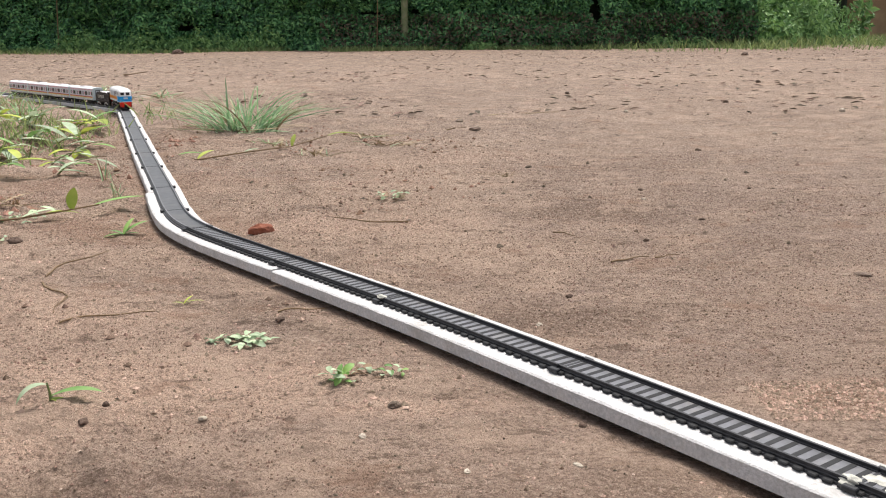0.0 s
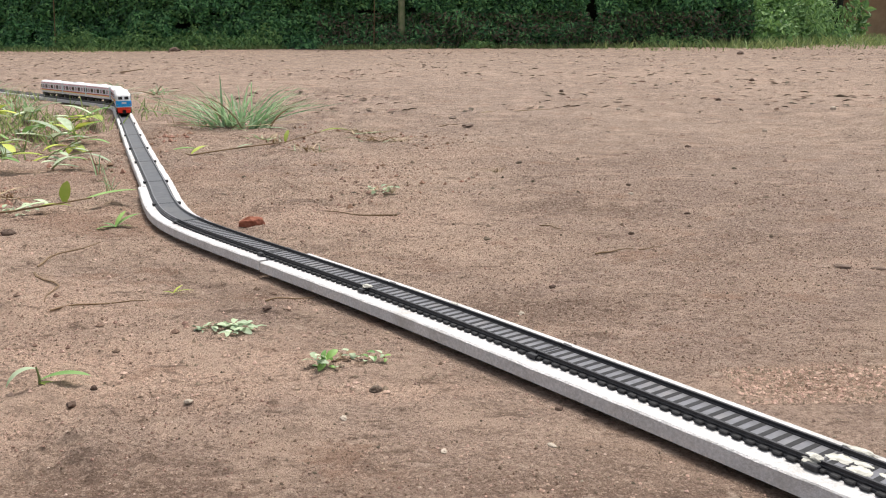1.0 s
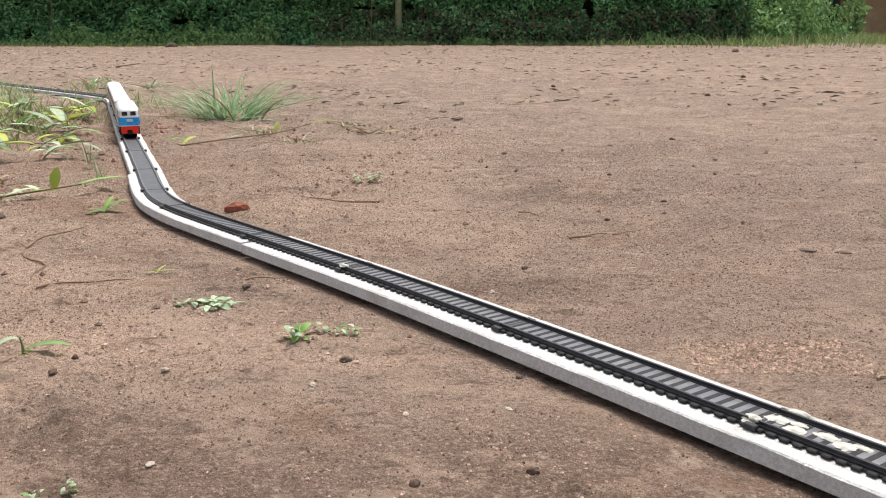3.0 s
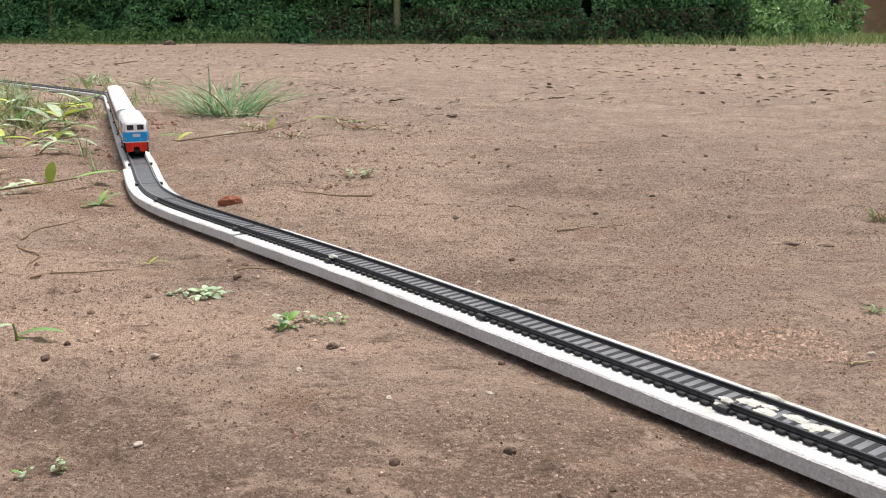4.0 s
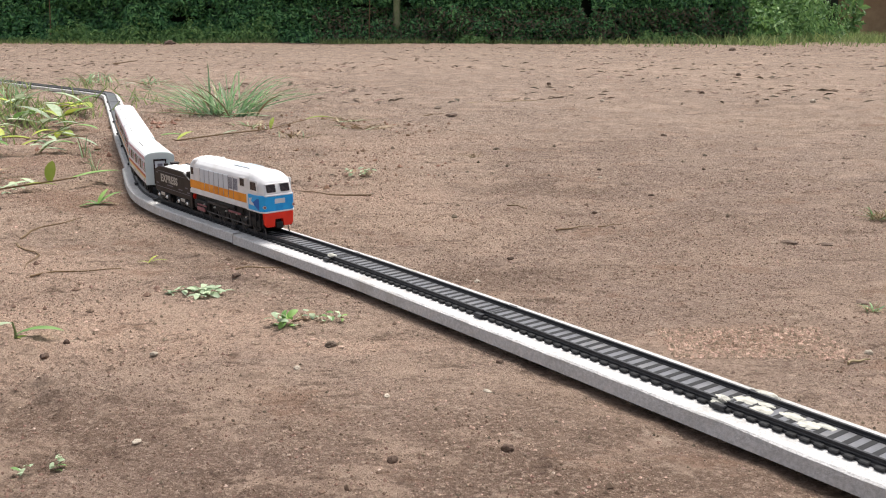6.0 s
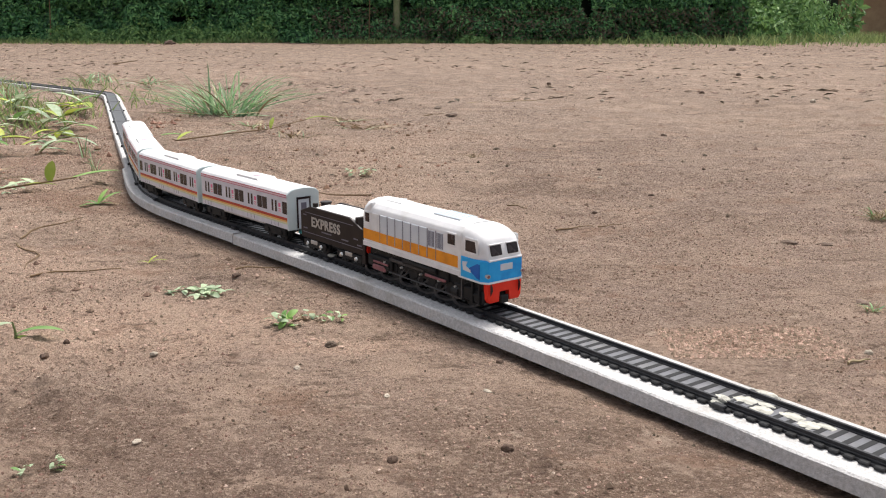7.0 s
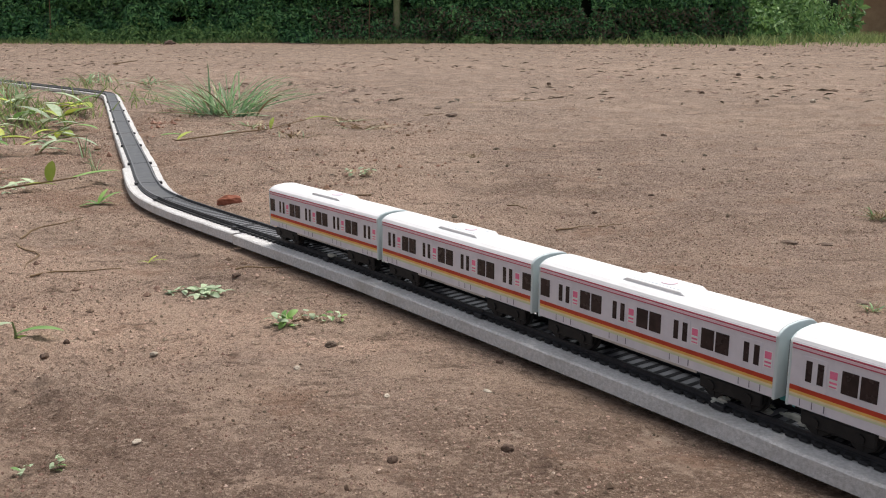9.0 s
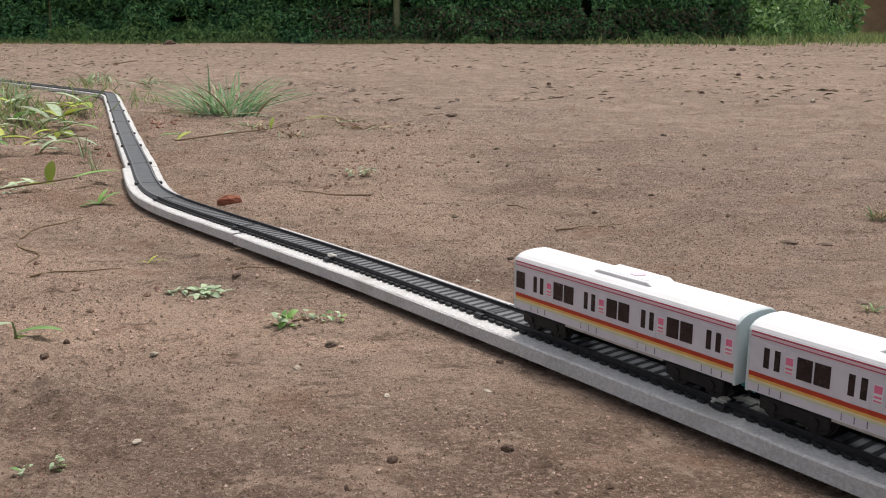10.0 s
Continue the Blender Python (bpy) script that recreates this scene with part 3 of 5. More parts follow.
# a sleeper: two rounded ends outside the rails; the dark bar between paints a shaded slot
bm = box(-2.0, 2.0, -12.1, -9.0, BOARD_TOP - 0.4, TIE_TOP - 0.5, 0.4, 1)
box(-2.0, 2.0, 9.0, 12.1, BOARD_TOP - 0.4, TIE_TOP - 0.5, 0.4, 1, bm)
box(-1.25, 1.25, -5.6, 7.2, BOARD_TOP, TIE_TOP - 0.02, bm=bm)
TIE = plain("tie", bm, M["tie"])
CLIP = plain("clip", box(-3.0, 3.0, -1.5, 1.5, BOARD_TOP - 0.3, TIE_TOP + 0.6, 0.4, 1), M["rail"])
SEAM = plain("seam", box(-0.7, 0.7, -8.0, 8.0, BOARD_TOP, TIE_TOP + 0.05), M["rail"])
JOINTS = [0, 375, 750, 1125, 1500, 1880, 2190, 2410, 2620, 2806, 2956, 3131, 3276, 3370, 3525, 3656, 3814, 3970, 4130, 4290, 4450, 4610, 4782]
for s0, s1 in zip(JOINTS, JOINTS[1:]):
    old = s1 <= 3370
    sec = thing("track_section", "worn grey plastic toy track section without sleepers" if old else "black plastic toy track section with grey bed and close sleepers", "toy track", "track sections")
    for y in (-8.5, 8.5):
        part("rail", rail_mesh(s0 + 0.5, s1 - 0.5, y), M["shinerail" if old else "rail"], sec)
    part("base", rail_mesh(s0 + 0.5, s1 - 0.5, 0, flat(11.0 if old else 10.0, BOARD_TOP - 0.6, BOARD_TOP + 0.7)), M["bed"], sec, "dark plastic base strip")
    part("bed", rail_mesh(s0 + 0.5, s1 - 0.5, 0, flat(7.6, BOARD_TOP, TIE_TOP - 0.15)), M["farbed" if old else "greybed"], sec, "grey plastic bed between the rails")
    if not old:
        n = int(round((s1 - s0) / (6.3 if s1 < 4000 else 5.85)))
        for i in range(n):
            ob = part("tie", TIE, None, sec)
            ob.matrix_basis = along(s0 + (i + 0.5) * (s1 - s0) / n, 0, 0)
    part("seam", SEAM, None, sec).matrix_basis = along(s1, 0, 0)
    for y in (-11.6, 11.6):
        part("clip", CLIP, None, sec).matrix_basis = along(s1, y, 0)


# ---- rolling stock: x forward, y to the left, z up from the rail's top, millimetres ----
def side_prism(outline, y0, y1, bevel=0.0, segments=2):
    """A side profile in x and z drawn out across y."""
    bm = bmesh.new()
    a = [bm.verts.new(Vector((x, y0, z)) * MM) for x, z in outline]
    b = [bm.verts.new(Vector((x, y1, z)) * MM) for x, z in outline]
    k = len(outline)
    bm.faces.new(a)
    bm.faces.new(b[::-1])
    for i in range(k):
        bm.faces.new((a[i], b[i], b[(i + 1) % k], a[(i + 1) % k]))
    bmesh.ops.recalc_face_normals(bm, faces=bm.faces)
    if bevel:
        bmesh.ops.bevel(bm, geom=bm.edges[:], offset=bevel * MM, segments=segments, profile=0.5, affect="EDGES")
    return bm


def plan_prism(outline, z0, z1, bevel=0.0):
    """A plan in x and y (millimetres) drawn up from z0 to z1."""
    bm = bmesh.new()
    a = [bm.verts.new(Vector((x, y, z0)) * MM) for x, y in outline]
    b = [bm.verts.new(Vector((x, y, z1)) * MM) for x, y in outline]
    k = len(outline)
    bm.faces.new(a[::-1])
    bm.faces.new(b)
    for i in range(k):
        bm.faces.new((a[i], a[(i + 1) % k], b[(i + 1) % k], b[i]))
    bmesh.ops.recalc_face_normals(bm, faces=bm.faces)
    if bevel:
        bmesh.ops.bevel(bm, geom=bm.edges[:], offset=bevel * MM, segments=2, profile=0.5, affect="EDGES")
    return bm


def loft(rows, z0):
    """A rounded cab drawn through cross-sections (x, half width, top), millimetres."""
    bm = bmesh.new()
    rings = []
    for x, w, top in rows:
        h = top - z0
        sec = [(-w, 0), (-w + 0.2, h * 0.55), (-w + 1.0, h * 0.78), (-w + 2.8, h * 0.92), (-w + 6, h * 0.985), (0, h), (w - 6, h * 0.985), (w - 2.8, h * 0.92), (w - 1.0, h * 0.78), (w - 0.2, h * 0.55), (w, 0)]
        rings.append([bm.verts.new(Vector((x, y, z0 + z)) * MM) for y, z in sec])
    for a, b in zip(rings, rings[1:]):
        for i in range(len(a)):
            j = (i + 1) % len(a)
            bm.faces.new((a[i], a[j], b[j], b[i]))
    bm.faces.new(rings[0])
    bm.faces.new(rings[-1])
    bmesh.ops.recalc_face_normals(bm, faces=bm.faces)
    sharp = [e for e in bm.edges if len(e.link_faces) == 2 and e.calc_face_angle(0) > 0.7]
    bmesh.ops.bevel(bm, geom=sharp, offset=0.6 * MM, segments=2, profile=0.5, affect="EDGES")
    return bm


def wheel_mesh(r):
    bm = rod((0, -1.2, 0), (0, 1.2, 0), r, 18)
    rod((0, 0.9, 0), (0, 1.9, 0), r + 0.9, 18, bm=bm)
    rod((0, -1.9, 0), (0, -1.2, 0), r * 0.35, 10, bm=bm)
    for k in range(6):
        a = k * math.pi / 3
        box(-0.4, 0.4, -1.5, -1.1, 1, r - 0.6, bm=bm)
        bmesh.ops.rotate(bm, verts=bm.verts[-8:], cent=(0, 0, 0), matrix=Matrix.Rotation(a, 3, "Y"))
    return plain("wheel", bm, M["black"])


WHEELS = []


def add_wheel(parent, me, x, y, r, turning=True):
    ob = part("wheel", me, None, parent)
    ob.matrix_basis = pose(x * MM, y * MM, r * MM, 0, 0, 0 if y < 0 else 180)
    if turning:
        WHEELS.append((ob, x, y, r))
    return ob


COACH_L, COACH_W = 134.4, 12.7
WHEEL_S, WHEEL_L = wheel_mesh(6.2), wheel_mesh(7.4)
ring = bmesh.new()
for k in range(24):
    a0, a1 = k * math.pi / 12, (k + 1) * math.pi / 12
    ring.faces.new([ring.verts.new(Vector((math.sin(a) * rr, yy, math.cos(a) * rr)) * MM) for a, rr, yy in ((a0, 6.3, -1.45), (a1, 6.3, -1.45), (a1, 7.45, -1.3), (a0, 7.45, -1.3))])
TYRE = plain("tyre", ring, M["steel"])


def coach(window_behind):
    car = thing("passenger_coach", "white and lilac toy commuter coach with red and yellow stripes", "toy train", "coaches of the train")
    h, w = COACH_L / 2, COACH_W
    part("body", prism([(-w, 9.8), (-w, 34.8), (w, 34.8), (w, 9.8)], -h + 1.3, h - 1.3), M["lilac"], car, "silver lilac printed side walls")
    arch = [(-w - 0.25, 33.4), (-w - 0.25, 34.3), (-w + 0.8, 35.9), (-w + 2.8, 37.2), (-w + 6, 38.1), (0, 38.6), (w - 6, 38.1), (w - 2.8, 37.2), (w - 0.8, 35.9), (w + 0.25, 34.6), (w + 0.25, 33.4)]
    part("roof", prism(arch, -h + 1.0, h - 1.0), M["roof"], car, "plain white curved roof")
    end = [(-w - 0.2, 9.0), (-w - 0.2, 34.6), (-w + 0.9, 35.8), (-w + 2.9, 37.0), (-w + 6, 37.9), (0, 38.4), (w - 6, 37.9), (w - 2.9, 37.0), (w - 0.9, 35.8), (w + 0.2, 34.6), (w + 0.2, 9.0)]
    for e in (-1, 1):
        x0, x1 = sorted((e * (h - 1.4), e * h))
        wall = part("end_wall", prism(end, x0, x1, 0.5), M["mint"], car, "pale mint end wall")
        f0, f1 = sorted((e * (h - 0.3), e * (h + 0.5)))
        part("door_frame", merge(box(f0, f1, -5.6, -4.5, 10, 31.6), merge(box(f0, f1, 4.5, 5.6, 10, 31.6), box(f0, f1, -5.6, 5.6, 30.4, 32.0))), M["glass"], wall)
        part("gangway_door", box(*sorted((e * (h - 0.3), e * (h + 0.25))), -4.5, 4.5, 10, 30.4), M["panel"], wall)
        part("pane", box(*sorted((e * h, e * (h + 0.4))), -2.2, 2.2, 20, 28, 0.1, 1), M["seam"], wall)
        part("coupler", merge(box(*sorted((e * (h - 5), e * (h + 3.5))), -2.2, 2.2, 5.2, 7.6, 0.5, 1), rod((e * (h + 2), 0, 4.2), (e * (h + 2), 0, 8.4), 2.0, 10)), M["teal"] if e > 0 else M["black"], car)
    first = 14.2 if window_behind else 7.2
    doors = [first + 34.9 * i for i in range(4)]
    labels = [d + 9.6 for d in doors]
    windows = [(1.6, 8.0)] if window_behind else [(127.0, 133.4)]
    for d in doors[:3]:
        windows += [(d + 14.5, d + 20.9), (d + 21.7, d + 28.2)]
    for sgn in (-1, 1):
        y0, y1 = sorted((sgn * (w - 0.3), sgn * (w + 0.22)))
        z0, z1 = sorted((sgn * (w - 0.3), sgn * (w + 0.12)))
        flip = (lambda a, b: (a - h, b - h)) if sgn < 0 else (lambda a, b: (h - b, h - a))
        for a, b in windows:
            part("window", box(*flip(a, b), y0, y1, 20.4, 29.0, 0.12, 1), M["glass"], car)
        for d in doors:
            leaf = part("door", box(*flip(d - 1.2, d + 8.8), z0, z1, 11.2, 30.4, 0.05, 1), M["lilac"], car)
            for o in (0.2, 4.9):
                part("pane", box(*flip(d + o, d + o + 2.6), y0, y1, 20.6, 28.8, 0.12, 1), M["glass"], leaf)
            for o in (-1.3, 3.7, 8.6):
                part("seam", box(*flip(d + o, d + o + 0.35), *sorted((sgn * (w - 0.3), sgn * (w + 0.16))), 10.6, 15.8), M["seam"], leaf)
        for d in labels:
            st = part("sticker", box(*flip(d, d + 3.6), *sorted((sgn * (w - 0.3), sgn * (w + 0.18))), 21.0, 27.8), M["white"], car, "pink and white warning sticker")
            part("print", box(*flip(d + 0.3, d + 3.3), y0, y1, 24.6, 27.5), M["pink"], st)
            part("print", box(*flip(d + 0.3, d + 3.3), y0, y1, 22.8, 23.6), M["pink"], st)
            part("print", box(*flip(d + 0.3, d + 3.3), y0, y1, 21.4, 22.0), M["pink"], st)
        s0, s1 = sorted((sgn * (w - 0.3), sgn * (w + 0.2)))
        for name, a, b, mt in (("red_stripe", 16.1, 17.9, "redband"), ("yellow_stripe", 15.0, 16.1, "yellow"), ("cream_stripe", 14.2, 15.0, "cream"), ("lime_stripe", 13.4, 14.2, "lime"), ("pink_band", 32.5, 33.6, "pinkband"),
                               ("red_line", 33.6, 34.3, "pinkline"), ("red_line", 32.1, 32.5, "pinkline")):
            part(name, box(-h + 1.4, h - 1.4, s0, s1 + (0.0 if name != "red_line" else 0.12), a, b) if sgn > 0 else box(-h + 1.4, h - 1.4, s0 - (0.0 if name != "red_line" else 0.12), s1, a, b), M[mt], car)
    for y in (-1, 1):
        part("skirt_strip", box(-30, 30, *sorted((y * (w - 0.8), y * (w - 0.1))), 8.6, 9.8, 0.2, 1), M["silver"], car, "thin silver strip under the side wall")
    unit = part("roof_unit", side_prism([(-19, 37.4), (-15, 39.4), (15, 39.4), (19, 37.4)], -7.6, 7.6, 0.3, 1), M["roof"], car, "low white roof unit")
    part("grille", box(-13, 13, -5.8, 5.8, 39.3, 39.55), M["panel"], unit)
    part("hatch", rod((3, 0, 39.3), (3, 0, 39.9), 3.6, 16), M["pinkband"], unit, "round pale pink roof vent")
    part("underframe", merge(box(-h + 5, h - 5, -9.4, 9.4, 8.6, 9.9), box(-24, 24, -3.2, 3.2, 6.4, 9, 0.6, 1)), M["black"], car, "black plastic underframe")
    for x in (-46, 46):
        bg = part("bogie", merge(box(x - 15, x + 15, -11.8, -10.2, 3.2, 9, 0.6, 1), merge(box(x - 15, x + 15, 10.2, 11.8, 3.2, 9, 0.6, 1), box(x - 4, x + 4, -10.5, 10.5, 4, 9))), M["black"], car)
        for dx in (-9, 9):
            for y in (-8.4, 8.4):
                add_wheel(bg, WHEEL_S, x + dx, y, 6.2, False)
            for y in (-1, 1):
                part("axle_box", rod((x + dx, y * 11.6, 5.6), (x + dx, y * 12.6, 5.6), 2.0, 10), M["black"], bg)
    return car


def tender():
    car = thing("coal_tender", "brown-black toy tender lettered EXPRESS with a white foam load", "toy train")
    w = 12.7
    prof = [(-38.5, 8.6), (-38.5, 26.6), (-27, 30.4), (-26, 30.6), (21, 30.6), (28, 28.0), (34, 25.4), (38.5, 25.4), (38.5, 8.6)]
    for y in (-1, 1):
        part("side_wall", side_prism(prof, *sorted((y * (w - 1.6), y * w)), 0.3, 1), M["tender"], car)
        for za, zb, xa, xb in ((12.4, 12.8, -36, 36), (26.0, 26.4, -32, 26)):
            part("lining", box(xa, xb, *sorted((y * (w - 0.3), y * (w + 0.12))), za, zb), M["seam"], car, "thin grey lining")
        for xa, xb, z in ((-35, -31, 24), (-35, -30, 15), (26, 31, 17.5), (-12, 0, 15.2), (12, 20, 14.6), (30, 35, 14)):
            part("small_print", box(xa, xb, *sorted((y * (w - 0.3), y * (w + 0.12))), z, z + 0.8), M["seam"], car, "small print as a plain bar")
        writing("EXPRESS", 8.8, M["silver"], car, pose(-7 * MM, y * (w + 0.1) * MM, 20.4 * MM, 90, 0, 0 if y < 0 else 180))
    part("tank", merge(box(-37, -35.2, -w + 1, w - 1, 8.6, 25.8), merge(box(33.5, 37.5, -w + 1, w - 1, 8.6, 24.2), box(-37, 37, -w + 1, w - 1, 8.6, 11.5))), M["tender"], car)
    part("front_bulkhead", side_prism([(26.0, 10), (26.0, 31.5), (28.6, 31.5), (29.4, 10)], -w + 1.4, w - 1.4, 0.4, 1), M["tender"], car)
    bm = box(-25, 25.8, -w + 1.8, w - 1.8, 14, 30.4, 2.2, 3)
    bmesh.ops.subdivide_edges(bm, edges=bm.edges[:], cuts=3, use_grid_fill=True)
    for v in bm.verts:
        if v.co.z > 0.0275:
            v.co.z += 0.0011 * noise.noise(v.co * 90) + 0.0008 * noise.noise(v.co * 300)
    part("load", bm, M["foam"], car, "white foam load", True)
    part("water_hatch", merge(rod((-31, 3, 25), (-31, 3, 30.6), 3.4, 14), merge(rod((-31, 3, 30.6), (-31, 3, 31.8), 4.0, 14), rod((-33.5, -4, 25), (-33.5, -4, 31), 1.8, 10))), M["tender"], car)
    for y in (-1, 1):
        part("step", box(34.5, 38.8, *sorted((y * 9, y * w)), 3.5, 8.8, 0.3, 1), M["tender"], car)
    part("underframe", box(-36, 36, -8, 8, 5.5, 8.8), M["black"], car)
    for x in (-22, 20):
        bg = part("bogie", merge(box(x - 14, x + 14, -12.6, -11, 3.0, 7.6, 0.6, 1), merge(box(x - 14, x + 14, 11, 12.6, 3.0, 7.6, 0.6, 1), box(x - 4, x + 4, -11, 11, 4, 9))), M["black"], car)
        for dx in (-8.5, 8.5):
            for y in (-8.4, 8.4):
                add_wheel(bg, WHEEL_S, x + dx, y, 6.2)
            for y in (-1, 1):
                part("axle_cap", rod((x + dx, y * 12.4, 5.0), (x + dx, y * 13.6, 4.8), 1.6, 12, 1.1), M["chrome"], bg, "shiny silver axle cap")
        part("spring", merge(box(x - 4, x + 4, -13.0, -12.4, 5.4, 8.2, 0.3, 1), box(x - 4, x + 4, 12.4, 13.0, 5.4, 8.2, 0.3, 1)), M["silver"], bg)
    for e in (-1, 1):
        part("coupler", box(*sorted((e * 36, e * 43)), -2, 2, 4.6, 6.6, 0.4, 1), M["black"], car)
    return car


def locomotive():
    car = thing("diesel_locomotive", "white toy diesel locomotive with orange band, blue nose and red pilot", "toy train")
    w, r, f = 14.0, -54.5, 54.5
    hood = [(-w, 16.8), (-w, 38.6), (-w + 1.0, 41.0), (-w + 3.6, 43.6), (-4, 45.4), (4, 45.4), (w - 3.6, 43.6), (w - 1.0, 41.0), (w, 38.6), (w, 16.8)]
    part("hood", prism(hood, r + 1.5, 36, 0.6), M["white"], car, "glossy white hood")
    tail = [(r, 16.8), (r, 37), (r + 5, 42.5), (r + 9, 44.6), (r + 9, 16.8)]
    part("rear_wall", side_prism(tail, -w + 0.2, w - 0.2, 1.2), M["white"], car)
    part("nose", plan_prism([(35.6, -w - 0.15), (f - 3.2, -w - 0.15), (f + 0.4, -w + 2.4), (f + 0.4, w - 2.4), (f - 3.2, w + 0.15), (35.6, w + 0.15)], 16.8, 28.6, 0.7), M["blue"], car, "bright blue nose band")
    part("cab", loft([(35.6, w, 44.8), (41, w, 44.2), (45.5, w, 42.9), (48.8, w - 0.5, 41.2), (51.0, w - 1.4, 39.4), (52.4, w - 2.2, 37.8), (f + 0.2, w - 2.3, 29.8)], 28.2), M["white"], car, "white cab with rounded brow and raked front", True)
    part("sill", plan_prism([(34, -w - 0.3), (f - 3.0, -w - 0.3), (f + 0.8, -w + 2.2), (f + 0.8, w - 2.2), (f - 3.0, w + 0.3), (34, w + 0.3)], 16.0, 17.1, 0.3), M["white"], car)
    part("sill_ridge", box(f - 2, f + 0.9, -w + 2.4, w - 2.4, 28.0, 29.3, 0.5, 1), M["white"], car)
    for y in (-1, 1):
        ya, yb = sorted((y * (w - 0.4), y * (w + 0.14)))
        yc, yd = sorted((y * (w - 0.4), y * (w + 0.3)))
        part("orange_band", box(r + 1, 33.5, ya, yb, 21.0, 27.4), M["orange"], car)
        part("skirt", box(r + 0.5, 35.6, yc, yd, 16.6, 19.6, 0.2, 1), M["white"], car)
        x = -36
        for i in range(8):
            if i < 6:
                door = part("side_door", box(x, x + 6.6, *sorted((y * (w - 0.4), y * (w + 0.45))), 21.6, 38.4, 0.35, 1), M["panel"], car, "light grey hood door over the orange band")
                part("orange_band", box(x + 0.2, x + 6.4, *sorted((y * (w - 0.2), y * (w + 0.6))), 21.8, 27.4), M["orange"], door)
            else:
                gr = part("louvre", box(x, x + 5.8, ya, yb, 28.2, 37.6, 0.1, 1), M["panel"], car)
                for j in range(5):
                    part("slat", box(x + 0.4 + j * 1.1, x + 0.9 + j * 1.1, yc, yd, 28.6, 37.2), M["seam"], gr)
            part("seam", box(x - 0.75, x - 0.3, *sorted((y * (w - 0.3), y * (w + 0.2))), 21.4, 38.2), M["seam"], car)
            x += 7.4
        part("rear_side_door", box(-44.5, -38.5, yc, yd, 28.2, 38.4, 0.3, 1), M["white"], car)
        for xa, xb, za, zb in ((-51, -46.8, 32.0, 37.6), (25.4, 31.4, 33.0, 38.6)):
            fr = part("window_frame", box(xa - 1.0, xb + 1.0, yc, yd, za - 1.0, zb + 1.0, 0.3, 1), M["white"], car)
            part("pane", box(xa, xb, *sorted((y * (w - 0.3), y * (w + 0.42))), za, zb, 0.1, 1), M["glass"], fr)
        fr = part("window_frame", box(38.6, 49.2, yc, yd, 30.8, 39.4, 0.5, 1), M["white"], car)
        part("pane", side_prism([(39.6, 31.8), (39.8, 38.0), (47.2, 38.0), (48.4, 31.8)], *sorted((y * (w - 0.2), y * (w + 0.42))), 0.2, 1), M["glass"], fr)
        part("emblem", side_prism([(38, 21), (37.5, 25.5), (41.5, 26.2), (40.2, 23.6), (44, 22), (44, 20.6)], *sorted((y * (w - 0.3), y * (w + 0.42)))), M["panel"], car, "pale patch on the blue nose")
        part("emblem", side_prism([(42, 22.5), (49, 18.4), (51, 18.2), (51, 26.2), (49, 26.5), (45.5, 24.6)], *sorted((y * (w - 0.3), y * (w + 0.36)))), M["deepblue"], car, "deep blue patch on the nose")
        lamp = part("headlamp", rod((f - 1.0, y * 11.6, 20.4), (f + 0.7, y * 11.9, 20.4), 1.2, 14), M["silver"], car)
        part("lens", rod((f + 0.6, y * 11.9, 20.4), (f + 1.0, y * 12.0, 20.4), 0.8, 12), M["rose"], lamp)
        # front window, leaning with the cab's raked face
        fw = part("front_window", box(-0.6, 0.45, -3.7, 3.7, -2.9, 2.7, 0.5, 2), M["glass"], car)
        fw.matrix_basis = pose((f - 0.75) * MM, y * 5.7 * MM, 33.6 * MM, 0, -15.5, 0)
        part("brow", box(-0.6, 0.9, -4.5, 4.5, 2.9, 3.5, 0.25, 1), M["white"], fw)
    em = part("front_emblem", box(f, f + 0.6, -3.6, 5.0, 22.4, 26.0, 0.2, 1), M["panel"], car, "pale maker's mark as a plain shape")
    part("roof_fan", box(4, 26, -6.5, 6.5, 44.4, 45.5, 0.2, 1), M["panel"], car, "bluish grey roof grille")
    for j in range(5):
        part("roof_slat", box(5, 25, -6 + j * 2.7, -4.8 + j * 2.7, 45.45, 45.6), M["louvre"], car)
    part("roof_hatch", box(-44, -28, -5, 5, 45.0, 45.7, 0.4, 1), M["roof"], car)
    pil = [(-12.0, 16.6), (-11.6, 7.4), (-10.0, 5.2), (-3.6, 5.4), (-3.2, 10.8), (3.2, 10.8), (3.6, 5.4), (10.0, 5.2), (11.6, 7.4), (12.0, 16.6)]
    part("pilot", prism(pil, f - 3.0, f - 0.2, 0.2), M["red"], car, "scarlet pilot plate with a coupler slot")
    part("coupler", merge(box(f - 6, f + 0.2, -2.0, 2.0, 5.2, 7.4, 0.5, 1), box(f - 1.5, f + 0.4, -2.8, 2.8, 4.2, 8.6, 0.5, 1)), M["black"], car)
    part("rear_buffer", rod((r + 1, -9, 12.5), (r - 2.5, -9, 12.5), 2.6, 12), M["red"], car)
    part("rear_buffer", rod((r + 1, 9, 12.5), (r - 2.5, 9, 12.5), 2.6, 12), M["red"], car)
    part("chassis", merge(box(r + 2, f - 4, -9.8, 9.8, 6.5, 16.8), box(-20, 22, -11.5, 11.5, 9, 16.6, 0.8, 1)), M["black"], car, "black mechanism frame")
